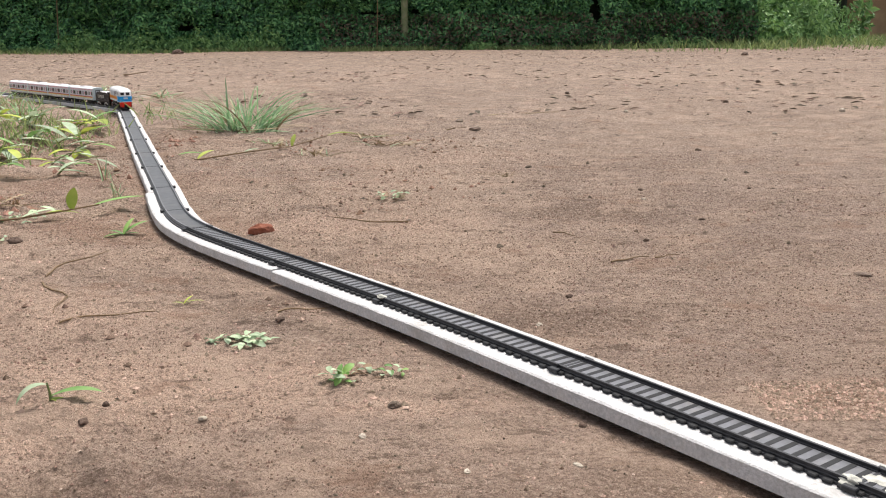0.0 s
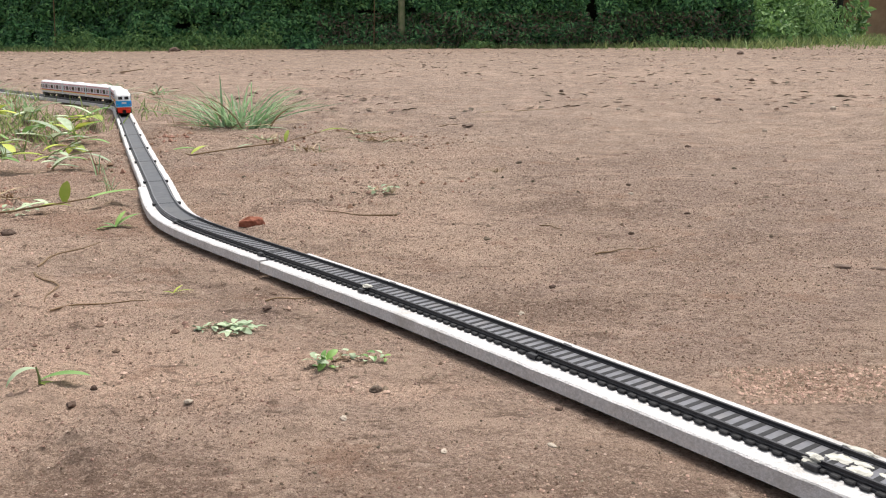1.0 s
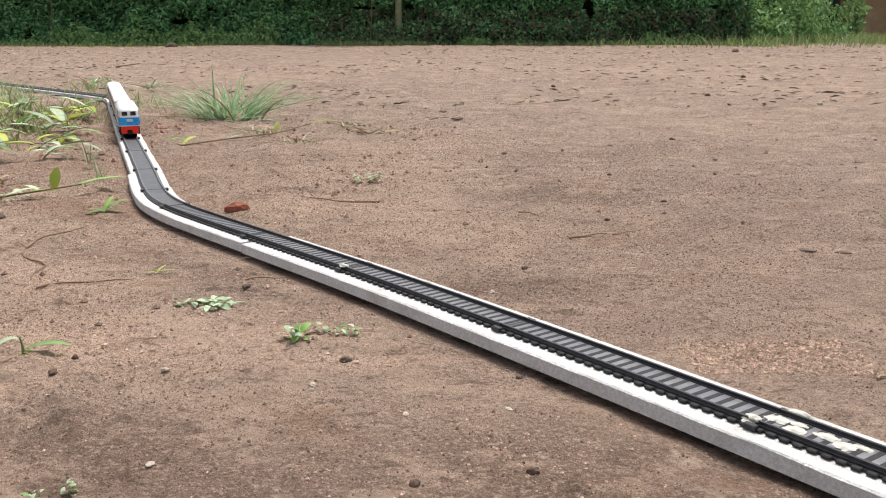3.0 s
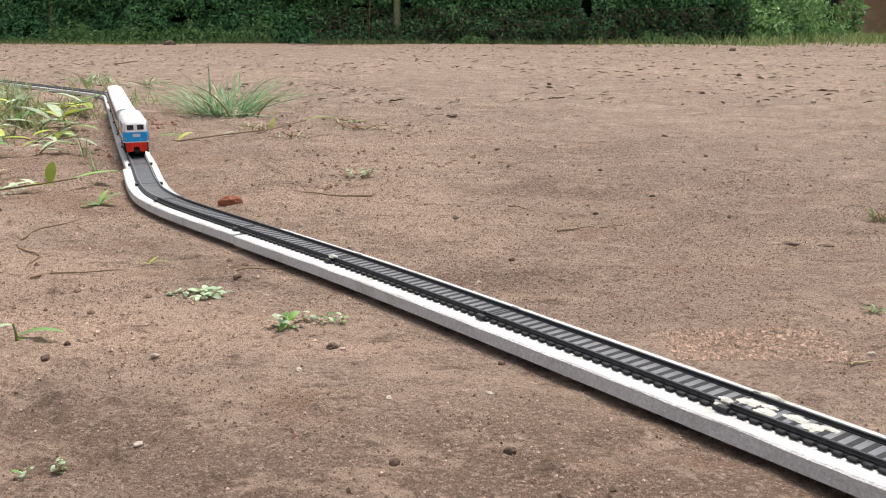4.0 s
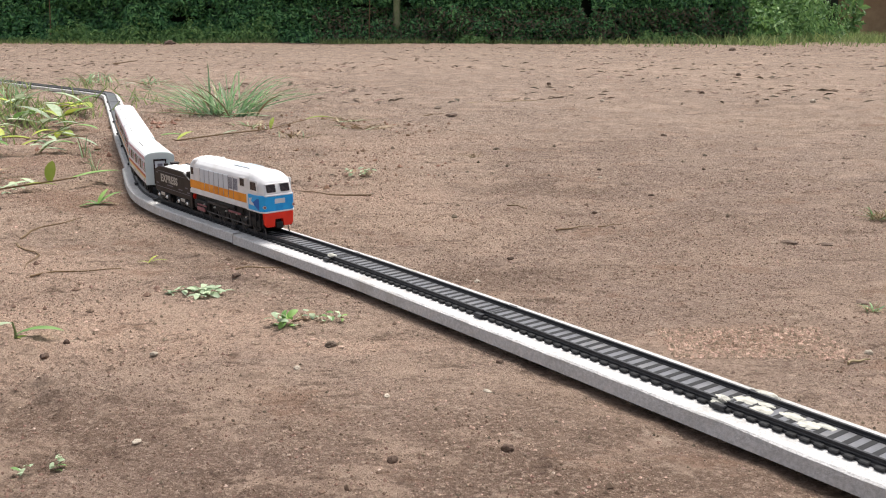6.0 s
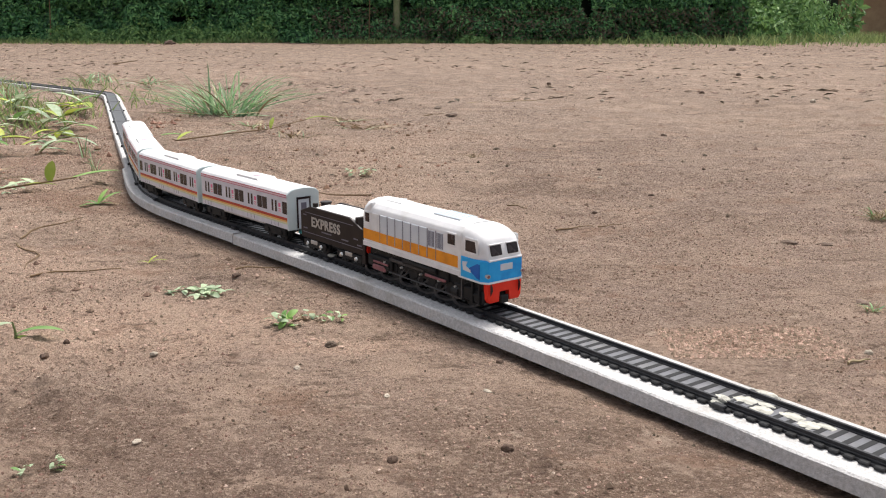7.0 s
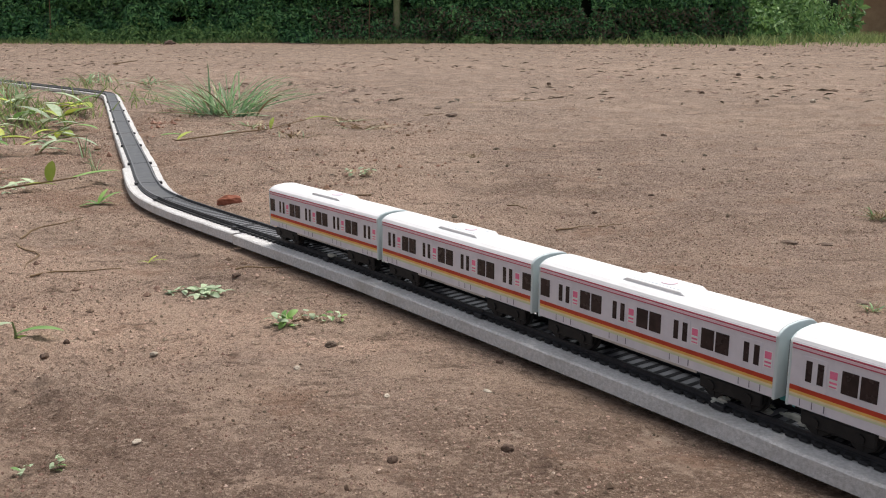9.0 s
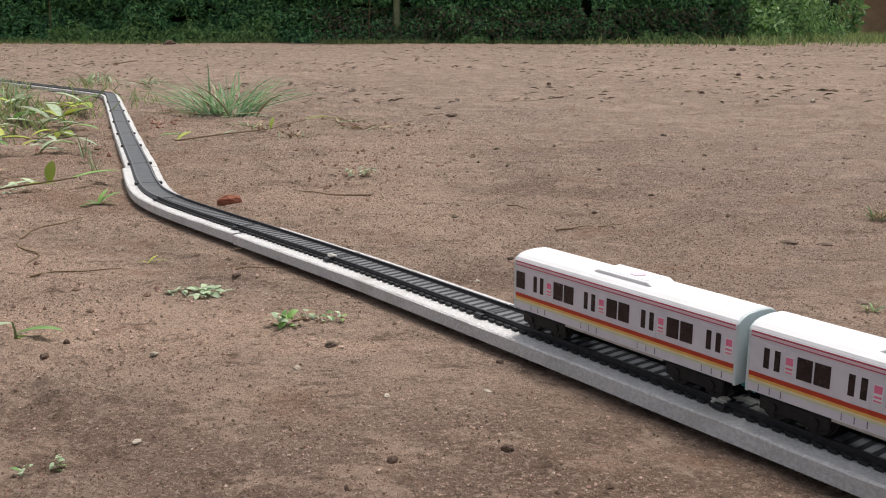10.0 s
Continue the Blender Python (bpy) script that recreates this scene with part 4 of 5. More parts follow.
    for x in (-40, 40):
        for y in (-1, 1):
            part("sideframe", merge(box(x - 12, x + 12, *sorted((y * 10.8, y * 12.4)), 4.2, 11.5, 0.7, 1), merge(box(x - 10, x - 5, *sorted((y * 12.2, y * 13.2)), 5, 9.4, 0.4, 1), box(x + 5, x + 10, *sorted((y * 12.2, y * 13.2)), 5, 9.4, 0.4, 1))), M["black"], car)
    for y in (-1, 1):
        part("side_rod", merge(box(-46, -33, *sorted((y * 12.4, y * 13.4)), 3.0, 6.4, 0.5, 1), box(-45, -30, *sorted((y * 12.6, y * 13.6)), 7.5, 8.8, 0.3, 1)), M["rose"], car, "dull pink metal rod")
        part("side_rod", box(4, 22, *sorted((y * 12.2, y * 13.2)), 9.6, 11.2, 0.3, 1), M["rose"], car, "dull pink metal rod")
        part("guide_bar", box(-30, 2, *sorted((y * 11.6, y * 12.6)), 11.0, 13.0, 0.4, 1), M["steel"], car)
        part("cylinder", rod((28, y * 11.5, 6.8), (33, y * 11.5, 6.8), 3.0, 12), M["black"], car)
        part("ladder", merge(box(44, 44.8, *sorted((y * 12, y * 13.6)), 4, 17), merge(box(49, 49.8, *sorted((y * 12, y * 13.6)), 4, 17), box(44, 49.8, *sorted((y * 12, y * 13.4)), 8, 8.8))), M["black"], car)
    for y in (-1, 1):
        part("brake_rod", rod((-30, y * 12.6, 4.4), (34, y * 12.6, 4.0), 0.5, 8), M["steel"], car)
        for bx in (-34, -18, 0, 16, 30):
            part("bolt", rod((bx, y * 12.0, 9.4), (bx, y * 13.4, 9.4), 0.8, 10, 0.6), M["silver"], car)
        part("hanger", merge(box(35, 36, *sorted((y * 11.5, y * 13.2)), 3.5, 16), box(27, 35, *sorted((y * 12.4, y * 13.3)), 3.4, 4.6, 0.2, 1)), M["steel"], car)
        part("air_tank", rod((-16, y * 11.4, 14.2), (14, y * 11.4, 14.2), 2.2, 12), M["black"], car)
    for x in (-43, -27, -8, 8, 24, 40):
        for y in (-8.4, 8.4):
            part("tyre", TYRE, None, add_wheel(car, WHEEL_L, x, y, 7.4), "worn grey wheel tyre")
    return car


M["deepblue"] = surface("deep_blue_print", (0.004, 0.10, 0.44), (0.006, 0.13, 0.5), 120, 0.4)
M["louvre"] = surface("blue_grey_louvre", (0.36, 0.47, 0.56), (0.44, 0.54, 0.62), 120, 0.5)
LOCO = locomotive()
for ob in LOCO.children_recursive:
    ob.location.x *= 1.08
    if not ob.name.startswith("wheel"):
        ob.data.transform(Matrix.Diagonal((1.08, 1, 1, 1)))
WHEELS = [(ob, x * 1.08, y, r) for ob, x, y, r in WHEELS]
TENDER = tender()
COACHES = [coach(False), coach(True)]
COACHES += [copy_thing(COACHES[0], Matrix()), copy_thing(COACHES[1], Matrix())]

# distance of the locomotive's pilot along the way, by time
NOSE = [(0.0, 1999), (0.4, 2103), (0.8, 2208), (1.2, 2314), (2.0, 2532), (2.7, 2726), (3.8, 3015), (4.6, 3220), (5.0, 3318), (5.7, 3490), (6.8, 3758), (7.6, 3968), (8.4, 4180), (8.8, 4284), (9.2, 4386), (9.6, 4489), (10.0, 4595)]


def nose_at(t):
    """Smooth (cubic Hermite) distance between the known times."""
    ts, ls = [a for a, _ in NOSE], [b for _, b in NOSE]
    sl = [(b2 - b1) / (a2 - a1) for (a1, b1), (a2, b2) in zip(NOSE, NOSE[1:])]
    tan = [sl[0]] + [(p + q) / 2 for p, q in zip(sl, sl[1:])] + [sl[-1]]
    i = min(max(sum(1 for a in ts if a <= t) - 1, 0), len(ts) - 2)
    h = ts[i + 1] - ts[i]
    u = (t - ts[i]) / h
    return (2 * u**3 - 3 * u**2 + 1) * ls[i] + (u**3 - 2 * u**2 + u) * h * tan[i] + (-2 * u**3 + 3 * u**2) * ls[i + 1] + (u**3 - u**2) * h * tan[i + 1]


def car_pose(s, base):
    (ax, ay), _ = on_way(s - base)
    (bx, by), _ = on_way(s + base)
    return pose((ax + bx) / 2 * MM, (ay + by) / 2 * MM, RAIL_TOP * MM, 0, 0, math.degrees(math.atan2(by - ay, bx - ax)))


def motions():
    """The train along its track, car by car, and the turning wheels of the engine and the tender."""
    steps = [i / 10 for i in range(101)]
    train = [(LOCO, -47.4, 38), (TENDER, -145.0, 21)] + [(c, -200.6 - COACH_L / 2 - 139.0 * i, 46) for i, c in enumerate(COACHES)]
    for car, offset, base in train:
        walk(car, [(t, car_pose(nose_at(t) + offset, base)) for t in steps])
    fine = [i / FPS for i in range(10 * FPS + 1)]
    for ob, x, y, r in WHEELS:
        walk(ob, [(t, pose(x * MM, y * MM, r * MM, 0, 0, 0 if y < 0 else 180) @ pose(0, 0, 0, 0, math.degrees((nose_at(t) - NOSE[0][1]) / (r + 0.0)) * (1 if y < 0 else -1), 0)) for t in fine])


# ---- lumps on the track ----
def blob(name, label, category, material, m, lx, ly, lz, seed, rough=0.35, group=""):
    """A flattened or rounded uneven lump, sizes in millimetres."""
    bm = bmesh.new()
    bmesh.ops.create_icosphere(bm, subdivisions=3, radius=1)
    for v in bm.verts:
        d = 1 + rough * noise.noise(v.co * 1.7 + Vector((seed, seed * 2, 0))) + rough * 0.45 * noise.noise(v.co * 4.5 + Vector((0, seed, 3)))
        v.co = Vector((v.co.x * d * lx, v.co.y * d * ly, max(v.co.z, -0.35) * d * lz)) * MM
    me = plain(name, bm, material)
    ob = new(name, me)
    ob.matrix_basis = m
    return tagged(ob, label, category, group)


for s, y, lx, ly, lz, sd in ((3973, 2, 5, 3.6, 0.35, 1), (3983, -1.5, 4.6, 3.2, 0.35, 2), (3981, 4, 4, 2, 0.3, 5), (3994, 2.5, 5, 3, 0.35, 3), (4003, 0, 4.2, 3.8, 0.3, 4), (4008, 4, 4, 2, 0.3, 6), (3968, -7.6, 4.6, 3.0, 2.4, 7), (3974, 13.5, 7, 2.0, 1.2, 9)):
    blob("plaster_smear", "thin film of dried white plaster smeared between the rails", "plaster", M["plaster"], along(s, y, TIE_TOP - 0.05), lx, ly, lz, sd, 0.5, group="plaster smears")
for s, y, lx in ((3657, -8.0, 3.6), (3676, 15, 4.0), (3714, 16, 2.5)):
    blob("plaster_chip", "small white plaster chip lying on the track edge", "plaster", M["plaster"], along(s, y, TIE_TOP + (1.6 if y < 0 else -2)), lx, 2.4, 1.4, s, group="plaster chips")


# ---- stones, clods and twigs ----
def lump(x, y, lx, ly, lz, seed, kind, turn=0.0):
    name, label, category, material = {
        "brick": ("brick_piece", "weathered red brick piece lying beside the track", "brick", M["brick"]),
        "stone": ("stone", "small brown stone lying on bare earth", "stone", M["stone"]),
        "pale": ("pebble", "small pale pebble lying on bare earth", "pebble", M["palestone"]),
        "dark": ("earth_clod", "dark clod of earth lying on the ground", "clod", M["darkstone"])}[kind]
    return blob(name, label, category, material, pose(x, y, ground_height(x, y) + lz * 0.22 * MM, 0, 0, turn), lx, ly, lz, seed, 0.3, name + "s")


bk = lump(-0.196, 0.862, 11.5, 6.0, 6.5, 3, "brick", 8)
for x, y, lx, ly, lz, sd, kind in (
        (0.025, 0.340, 3.2, 2.6, 2.4, 5, "dark"), (-0.019, 0.331, 2.8, 2.2, 1.9, 6, "dark"), (0.169, 1.012, 4.5, 3.0, 2.6, 8, "pale"), (0.293, 2.666, 8, 6, 7, 9, "dark"),
        (-0.058, 0.468, 4.0, 3.4, 2.6, 10, "stone"), (0.016, 1.737, 17, 8, 4, 11, "stone"), (1.791, 6.003, 40, 24, 20, 12, "dark"), (0.028, 0.446, 2.6, 2.4, 1.8, 13, "dark"),
        (-0.400, 0.832, 9, 6, 4.5, 14, "dark"), (-0.867, 2.666, 34, 16, 13, 15, "pale"), (-2.273, 8.075, 70, 40, 34, 16, "dark"), (0.249, 0.542, 6.5, 4.0, 1.6, 17, "stone"),
        (0.262, 0.700, 8, 4.5, 1.8, 18, "stone"), (0.286, 0.694, 7, 4.0, 1.8, 19, "stone"), (-0.145, 0.452, 2.6, 2.0, 1.6, 20, "pale"), (-0.120, 0.345, 2.6, 1.8, 1.2, 21, "pale"),
        (-0.025, 0.398, 2.4, 1.6, 1.1, 22, "pale"), (0.020, 0.402, 3.0, 1.6, 1.0, 23, "pale"), (0.063, 0.470, 2.2, 1.8, 1.6, 24, "dark"), (-0.179, 1.642, 20, 9, 5, 25, "stone"),
        (0.022, 0.590, 3.2, 2.6, 2.2, 26, "pale"), (0.300, 1.085, 3.2, 2.4, 2.0, 27, "dark"), (0.178, 1.075, 3.4, 2.6, 2.2, 28, "dark"), (0.201, 0.905, 4.0, 2.0, 1.6, 29, "dark"),
        (0.048, 0.655, 3.4, 2.4, 2.0, 30, "dark"), (-0.135, 0.600, 4.0, 3.0, 2.0, 31, "dark"), (0.78, 2.02, 9, 6, 7, 32, "pale"), (0.62, 2.3, 8, 6, 6, 33, "dark"), (0.95, 3.1, 10, 7, 8, 34, "dark"),
        (0.34, 2.05, 7, 5, 5, 35, "pale"), (-0.32, 0.46, 5, 4, 3, 36, "dark"), (-0.200, 0.452, 3.4, 3, 2.2, 37, "dark"), (-0.195, 0.468, 2.2, 2, 2.0, 38, "dark"), (1.35, 2.9, 12, 8, 8, 39, "dark"),
        (0.215, 0.455, 3.2, 2.4, 2.0, 40, "pale"), (0.115, 0.385, 2.4, 2.0, 1.6, 41, "pale"), (-0.07, 0.43, 2.6, 2.2, 1.6, 42, "pale"), (0.33, 1.42, 6, 4, 4, 43, "dark"),
        (0.135, 0.83, 3.4, 2.4, 2.2, 44, "dark"), (0.07, 1.25, 6, 4, 3, 45, "stone"), (-0.01, 1.9, 22, 9, 4, 46, "stone"), (0.5, 1.6, 6, 4, 4, 47, "pale"), (-0.28, 0.52, 4, 3, 2.6, 48, "stone")):
    lump(x, y, lx * 0.8, ly * 0.8, lz * 0.8, sd, kind, sd * 37.0)


def twig(x0, y0, x1, y1, r, label, material, lift=1.0, bend=0.1, seed=0, rise=0.0):
    """A thin bent stick between two places on the ground."""
    bm = bmesh.new()
    k = 7
    a, b = Vector((x0, y0, ground_height(x0, y0) + (lift) * MM)), Vector((x1, y1, ground_height(x1, y1) + lift * MM + rise))
    side = Vector((-(b - a).y, (b - a).x, 0))
    rows = []
    for i in range(k + 1):
        u = i / k
        c = a.lerp(b, u) + side * (bend * math.sin(u * math.pi) + 0.04 * math.sin(u * 9 + seed)) + Vector((0, 0, 0.3 * MM * math.sin(u * 7 + seed)))
        t = (b - a).normalized().to_track_quat("Z", "Y")
        rr = r * (1 - 0.6 * u) * MM
        rows.append([bm.verts.new(c + t @ Vector((math.cos(q) * rr, math.sin(q) * rr, 0))) for q in (0, 1.26, 2.51, 3.77, 5.03)])
    for p, q in zip(rows, rows[1:]):
        for i in range(5):
            bm.faces.new((p[i], p[(i + 1) % 5], q[(i + 1) % 5], q[i]))
    bm.faces.new(rows[0][::-1])
    bm.faces.new(rows[-1])
    return tagged(new("twig", plain("twig", bm, material)), label, "twig", "twigs")


for x0, y0, x1, y1, r, sd, rise in ((0.091, 0.740, 0.122, 0.760, 0.9, 1, 0), (0.126, 0.752, 0.146, 0.762, 0.6, 2, 0), (-0.318, 0.690, -0.279, 0.618, 0.9, 3, 0.0), (-0.04, 1.76, 0.0, 1.77, 1.2, 4, 0),
                                     (0.06, 0.86, 0.075, 0.84, 0.7, 5, 0), (-0.27, 0.60, -0.22, 0.63, 0.8, 6, 0),
                                     (-1.40, 4.1, -1.30, 4.12, 3, 9, 0.01), (-0.07, 0.90, -0.14, 0.93, 0.9, 10, 0), (-0.33, 0.72, -0.30, 0.78, 0.9, 11, 0), (-0.14, 0.62, -0.11, 0.635, 0.7, 12, 0)):
    twig(x0, y0, x1, y1, r, "thin dark dry twig lying on bare earth", M["stem"], seed=sd, rise=rise)
for x0, y0, x1, y1, r in ((0.197, 0.437, 0.211, 0.444, 0.9), (0.05, 2.02, 0.20, 2.05, 1.4), (0.09, 0.40, 0.094, 0.404, 0.7), (-0.72, 4.33, -0.62, 4.60, 2.2), (-0.72, 4.33, -0.84, 4.50, 2.2)):
    twig(x0, y0, x1, y1, r, "pale dry straw piece lying on bare earth", M["drygrass"])


# ---- loose grit ----
def build_grit(name, label, k, x0, x1, y0, y1, small, large, seed, material, dense=1.6, patchy=0.0):
    rng = np.random.default_rng(seed)
    y = y0 + (y1 - y0) * rng.uniform(0, 1, k) ** dense
    x = rng.uniform(x0, x1, k)
    near = np.full(k, 1e9)
    for px, py in LINE[::8] * MM:
        near = np.minimum(near, (x - px) ** 2 + (y - py) ** 2)
    keep = (near > 0.027 ** 2) & (lattice(x * 7 + seed, y * 9, seed) * 0.7 + lattice(x * 23, y * 29, seed + 1) * 0.3 >= patchy)
    x, y = x[keep], y[keep]
    k = len(x)
    r = (small * (large / small) ** (rng.uniform(0, 1, k) ** 3.0))[:, None] * MM
    c = np.stack([x, y, relief(x, y)], 1) + np.array([0, 0, 0.25]) * r
    base = np.array([(1, 0, 0), (0, 1, 0), (-1, 0, 0), (0, -1, 0), (0, 0, 0.8), (0, 0, -0.8)], float)
    a = rng.uniform(0, 6.28, k)
    rot = np.zeros((k, 6, 3))
    b = base[None] * rng.uniform(0.6, 1.4, (k, 6, 1))
    rot[:, :, 0] = b[:, :, 0] * np.cos(a)[:, None] - b[:, :, 1] * np.sin(a)[:, None]
    rot[:, :, 1] = b[:, :, 0] * np.sin(a)[:, None] + b[:, :, 1] * np.cos(a)[:, None]
    rot[:, :, 2] = b[:, :, 2]
    v = (c[:, None, :] + rot * r[:, None, :]).reshape(-1, 3)
    tri = np.array([(0, 1, 4), (1, 2, 4), (2, 3, 4), (3, 0, 4), (1, 0, 5), (2, 1, 5), (3, 2, 5), (0, 3, 5)])
    f = (np.arange(k)[:, None, None] * 6 + tri[None]).reshape(-1, 3)
    me = mesh_from(name, v.tolist(), f.tolist(), material)
    tagged(new(name, me), label, "grit", kind="stuff")


build_grit("loose_grit", "fine loose brown grit scattered on the earth", 24000, -0.75, 0.75, 0.24, 1.6, 0.22, 0.95, 1, M["grit"])
build_grit("coarse_grit", "coarse scattered grit and crumbs of earth", 6500, -2.2, 2.4, 0.8, 6.0, 0.6, 3.4, 2, M["grit"], 1.4)
build_grit("earth_crumbs", "loose brown earth crumbs lying in patches", 70000, -0.5, 0.42, 0.27, 1.4, 0.3, 0.95, 8, M["earth"], 1.2, 0.42)
build_grit("dry_crumbs", "pale dry earth crumbs lying in patches", 70000, -0.5, 0.42, 0.27, 1.5, 0.3, 0.95, 12, M["crumb"], 1.2, 0.44)
build_grit("rough_clods", "broken reddish clods of dry earth among the weeds", 3200, -0.95, -0.42, 0.95, 1.9, 1.2, 6.0, 21, M["redearth"], 1.1, 0.46)
build_grit("bend_clods", "broken reddish clods of dry earth by the bend", 900, -0.3, 0.02, 0.95, 1.75, 0.9, 4.2, 22, M["redearth"], 1.1, 0.55)
build_grit("small_clods", "dark crumbly clods of damp earth", 1500, -0.42, -0.06, 0.30, 1.2, 0.8, 3.2, 14, M["earth"], 1.2, 0.6)
build_grit("trodden_clods", "dark crumbly clods of damp earth", 420, -0.05, 0.4, 0.30, 1.0, 0.8, 2.4, 15, M["earth"], 1.2, 0.62)
build_grit("sandy_crumbs", "sandy crumbs heaped beside the board", 3600, 0.115, 0.205, 0.445, 0.495, 0.4, 1.3, 3, M["crumb"], 1.0)
build_grit("red_crumbs", "reddish crumbs of dry earth by the bend", 20000, -0.95, -0.05, 0.46, 2.0, 0.35, 1.8, 4, M["crumb"], 1.3)
build_grit("pale_grit", "pale sandy grains scattered on the earth", 16000, -0.7, 0.8, 0.24, 2.2, 0.2, 0.8, 6, M["palegrit"], 1.7)


# ---- plants ----
def leaf_mesh(length, width, arch, fold, material, segments=8, tip=0.9):
    """A lance-shaped leaf along x, folded at the midrib, arching downwards; millimetres."""
    verts, faces = [], []
    for i in range(segments + 1):
        u = i / segments
        wd = width * 0.5 * (math.sin(math.pi * min(u * tip + 0.06, 1.0)) ** 0.75) * (1 if i < segments else 0.05)
        ang = arch * u
        x = length * (math.sin(ang) / arch if abs(arch) > 1e-3 else u)
        z = -length * ((1 - math.cos(ang)) / arch if abs(arch) > 1e-3 else 0)
        verts += [(x * MM, -wd * MM, (z + fold * wd) * MM), (x * MM, 0, z * MM), (x * MM, wd * MM, (z + fold * wd) * MM)]
    for i in range(segments):
        a = i * 3
        faces += [(a, a + 3, a + 4, a + 1), (a + 1, a + 4, a + 5, a + 2)]
    return mesh_from("leaf", verts, faces, material, True)


def add_leaf(plant, x, y, z, heading, up, length, width, arch=0.6, material="leaf", roll=0.0, fold=0.25):
    """A leaf in the plant's own space (millimetres), heading and rise in degrees."""
    ob = part("leaf", leaf_mesh(length, width, arch, fold, M[material]), None, plant)
    ob.matrix_basis = pose(x * MM, y * MM, z * MM) @ pose(0, 0, 0, 0, 0, heading) @ pose(0, 0, 0, 0, -up, 0) @ pose(0, 0, 0, roll, 0, 0)
    return ob


def stem_part(plant, points, r, material="stem", taper=0.5):
    bm = bmesh.new()
    pts = [Vector(p) for p in points]
    for i, (a, b) in enumerate(zip(pts, pts[1:])):
        u = i / max(len(pts) - 1, 1)
        rod(a, b, r * (1 - taper * u), 7, r * (1 - taper * (u + 1 / len(pts))), bm=bm)
    return part("stem", bm, M[material], plant)


def plant_at(name, label, category, x, y, group=""):
    return thing(name, label, category, group, pose(x, y, ground_height(x, y)))


def tuft(x, y, blades, reach, height, seed, label, width=3.2, material="grass", dry=0.2, name="grass_tuft", lean=(0, 0)):
    """A clump of long arching blades, green and dry."""
    rng = random.Random(seed)
    plant = plant_at(name, label, "grass", x, y, "grass clumps")
    for i in range(blades):
        key = "drygrass" if rng.random() < dry else material
        a = rng.uniform(0, 2 * math.pi)
        out = (0.2 + 0.8 * rng.random()) * reach
        hh = height * rng.uniform(0.55, 1.1) * (1.2 - 0.6 * out / reach)
        bx, by = rng.gauss(0, reach * 0.20), rng.gauss(0, reach * 0.10)
        dx, dy = math.cos(a) * out + lean[0], math.sin(a) * out * 0.8 + lean[1]
        droop = rng.uniform(0.0, 0.4)
        n = 6
        wd = width * rng.uniform(0.6, 1.3)
        sx, sy = -math.sin(a), math.cos(a)
        if rng.random() < 0.6:
            sx, sy = rng.uniform(-1, 1), rng.uniform(-0.4, 0.4)
        verts = []
        for j in range(n + 1):
            u = j / n
            w2 = wd * 0.5 * (1 - u ** 2.4) + 0.08
            px, py = bx + dx * u ** 1.3, by + dy * u ** 1.3
            pz = max(hh * (u * (1 + droop) - droop * u ** 3 * 1.8), 0.3)
            verts += [((px - sx * w2) * MM, (py - sy * w2) * MM, pz * MM), (px * MM, py * MM, (pz - 0.3 * w2) * MM), ((px + sx * w2) * MM, (py + sy * w2) * MM, (pz + 0.35 * w2) * MM)]
        faces = []
        for j in range(n):
            k = 3 * j
            faces += [(k, k + 1, k + 4, k + 3), (k + 1, k + 2, k + 5, k + 4)]
        part("blade", mesh_from("blade", verts, faces, M[key], True), None, plant)
    return plant


tuft(-0.395, 1.72, 46, 80, 95, 1, "large tuft of long arching grass blades beside the track", 3.0, dry=0.1)
tuft(-0.365, 1.73, 50, 85, 86, 12, "spreading grass blades at the large tuft", 3.6, dry=0.05, lean=(88, -10))
tuft(-0.425, 1.72, 46, 85, 76, 13, "spreading grass blades at the large tuft", 3.4, dry=0.1, lean=(-80, 0))
tuft(-0.40, 1.715, 30, 150, 22, 17, "low outer blades of the large tuft", 4.0, dry=0.35)
tuft(-0.51, 1.735, 3, 30, 120, 18, "thin dry flower stalks standing by the large tuft", 2.0, material="drygrass", lean=(-18, 0))
tuft(-0.90, 2.0, 60, 80, 60, 2, "pale grass clump in front of the far track", 3.4, dry=0.3)
tuft(-1.15, 2.3, 60, 120, 85, 3, "pale grass clump in front of the far track", 4.0, dry=0.3)
tuft(-1.00, 2.75, 30, 110, 52, 4, "thin grass clump behind the far track", 4.0, dry=0.4)
tuft(-1.32, 2.45, 40, 120, 90, 5, "thin grass clump behind the far track", 4.0, dry=0.3)
tuft(-0.80, 2.62, 20, 90, 28, 6, "thin grass clump behind the far track", 4.0, dry=0.4)
tuft(-0.30, 1.50, 26, 60, 14, 7, "flattened dry grass and roots on the earth", 2.2, dry=0.75)
tuft(-0.16, 1.60, 22, 70, 12, 8, "flattened dry grass and roots on the earth", 2.2, dry=0.9)
for x, y, sd in ((-0.60, 1.12, 31), (-0.68, 1.24, 32), (-0.50, 1.02, 33), (-0.75, 1.36, 34), (-0.22, 1.40, 35), (-0.12, 1.50, 36), (-0.66, 1.42, 37)):
    tuft(x, y, 22, 70, 13, sd, "flattened dry grass and roots on the earth", 2.0, dry=0.85)
tuft(0.368, 0.785, 46, 26, 13, 9, "small half-dry grass clump on bare earth", 1.3, dry=0.6)
tuft(0.247, 0.521, 20, 12, 7, 10, "small half-dry grass clump on bare earth", 0.9, dry=0.5)
tuft(-0.392, 1.06, 12, 22, 26, 14, "thin grass sprig growing at the board", 1.4, dry=0.3)
tuft(-0.435, 1.15, 10, 24, 36, 15, "thin grass sprig growing in bare earth", 1.3, dry=0.6)
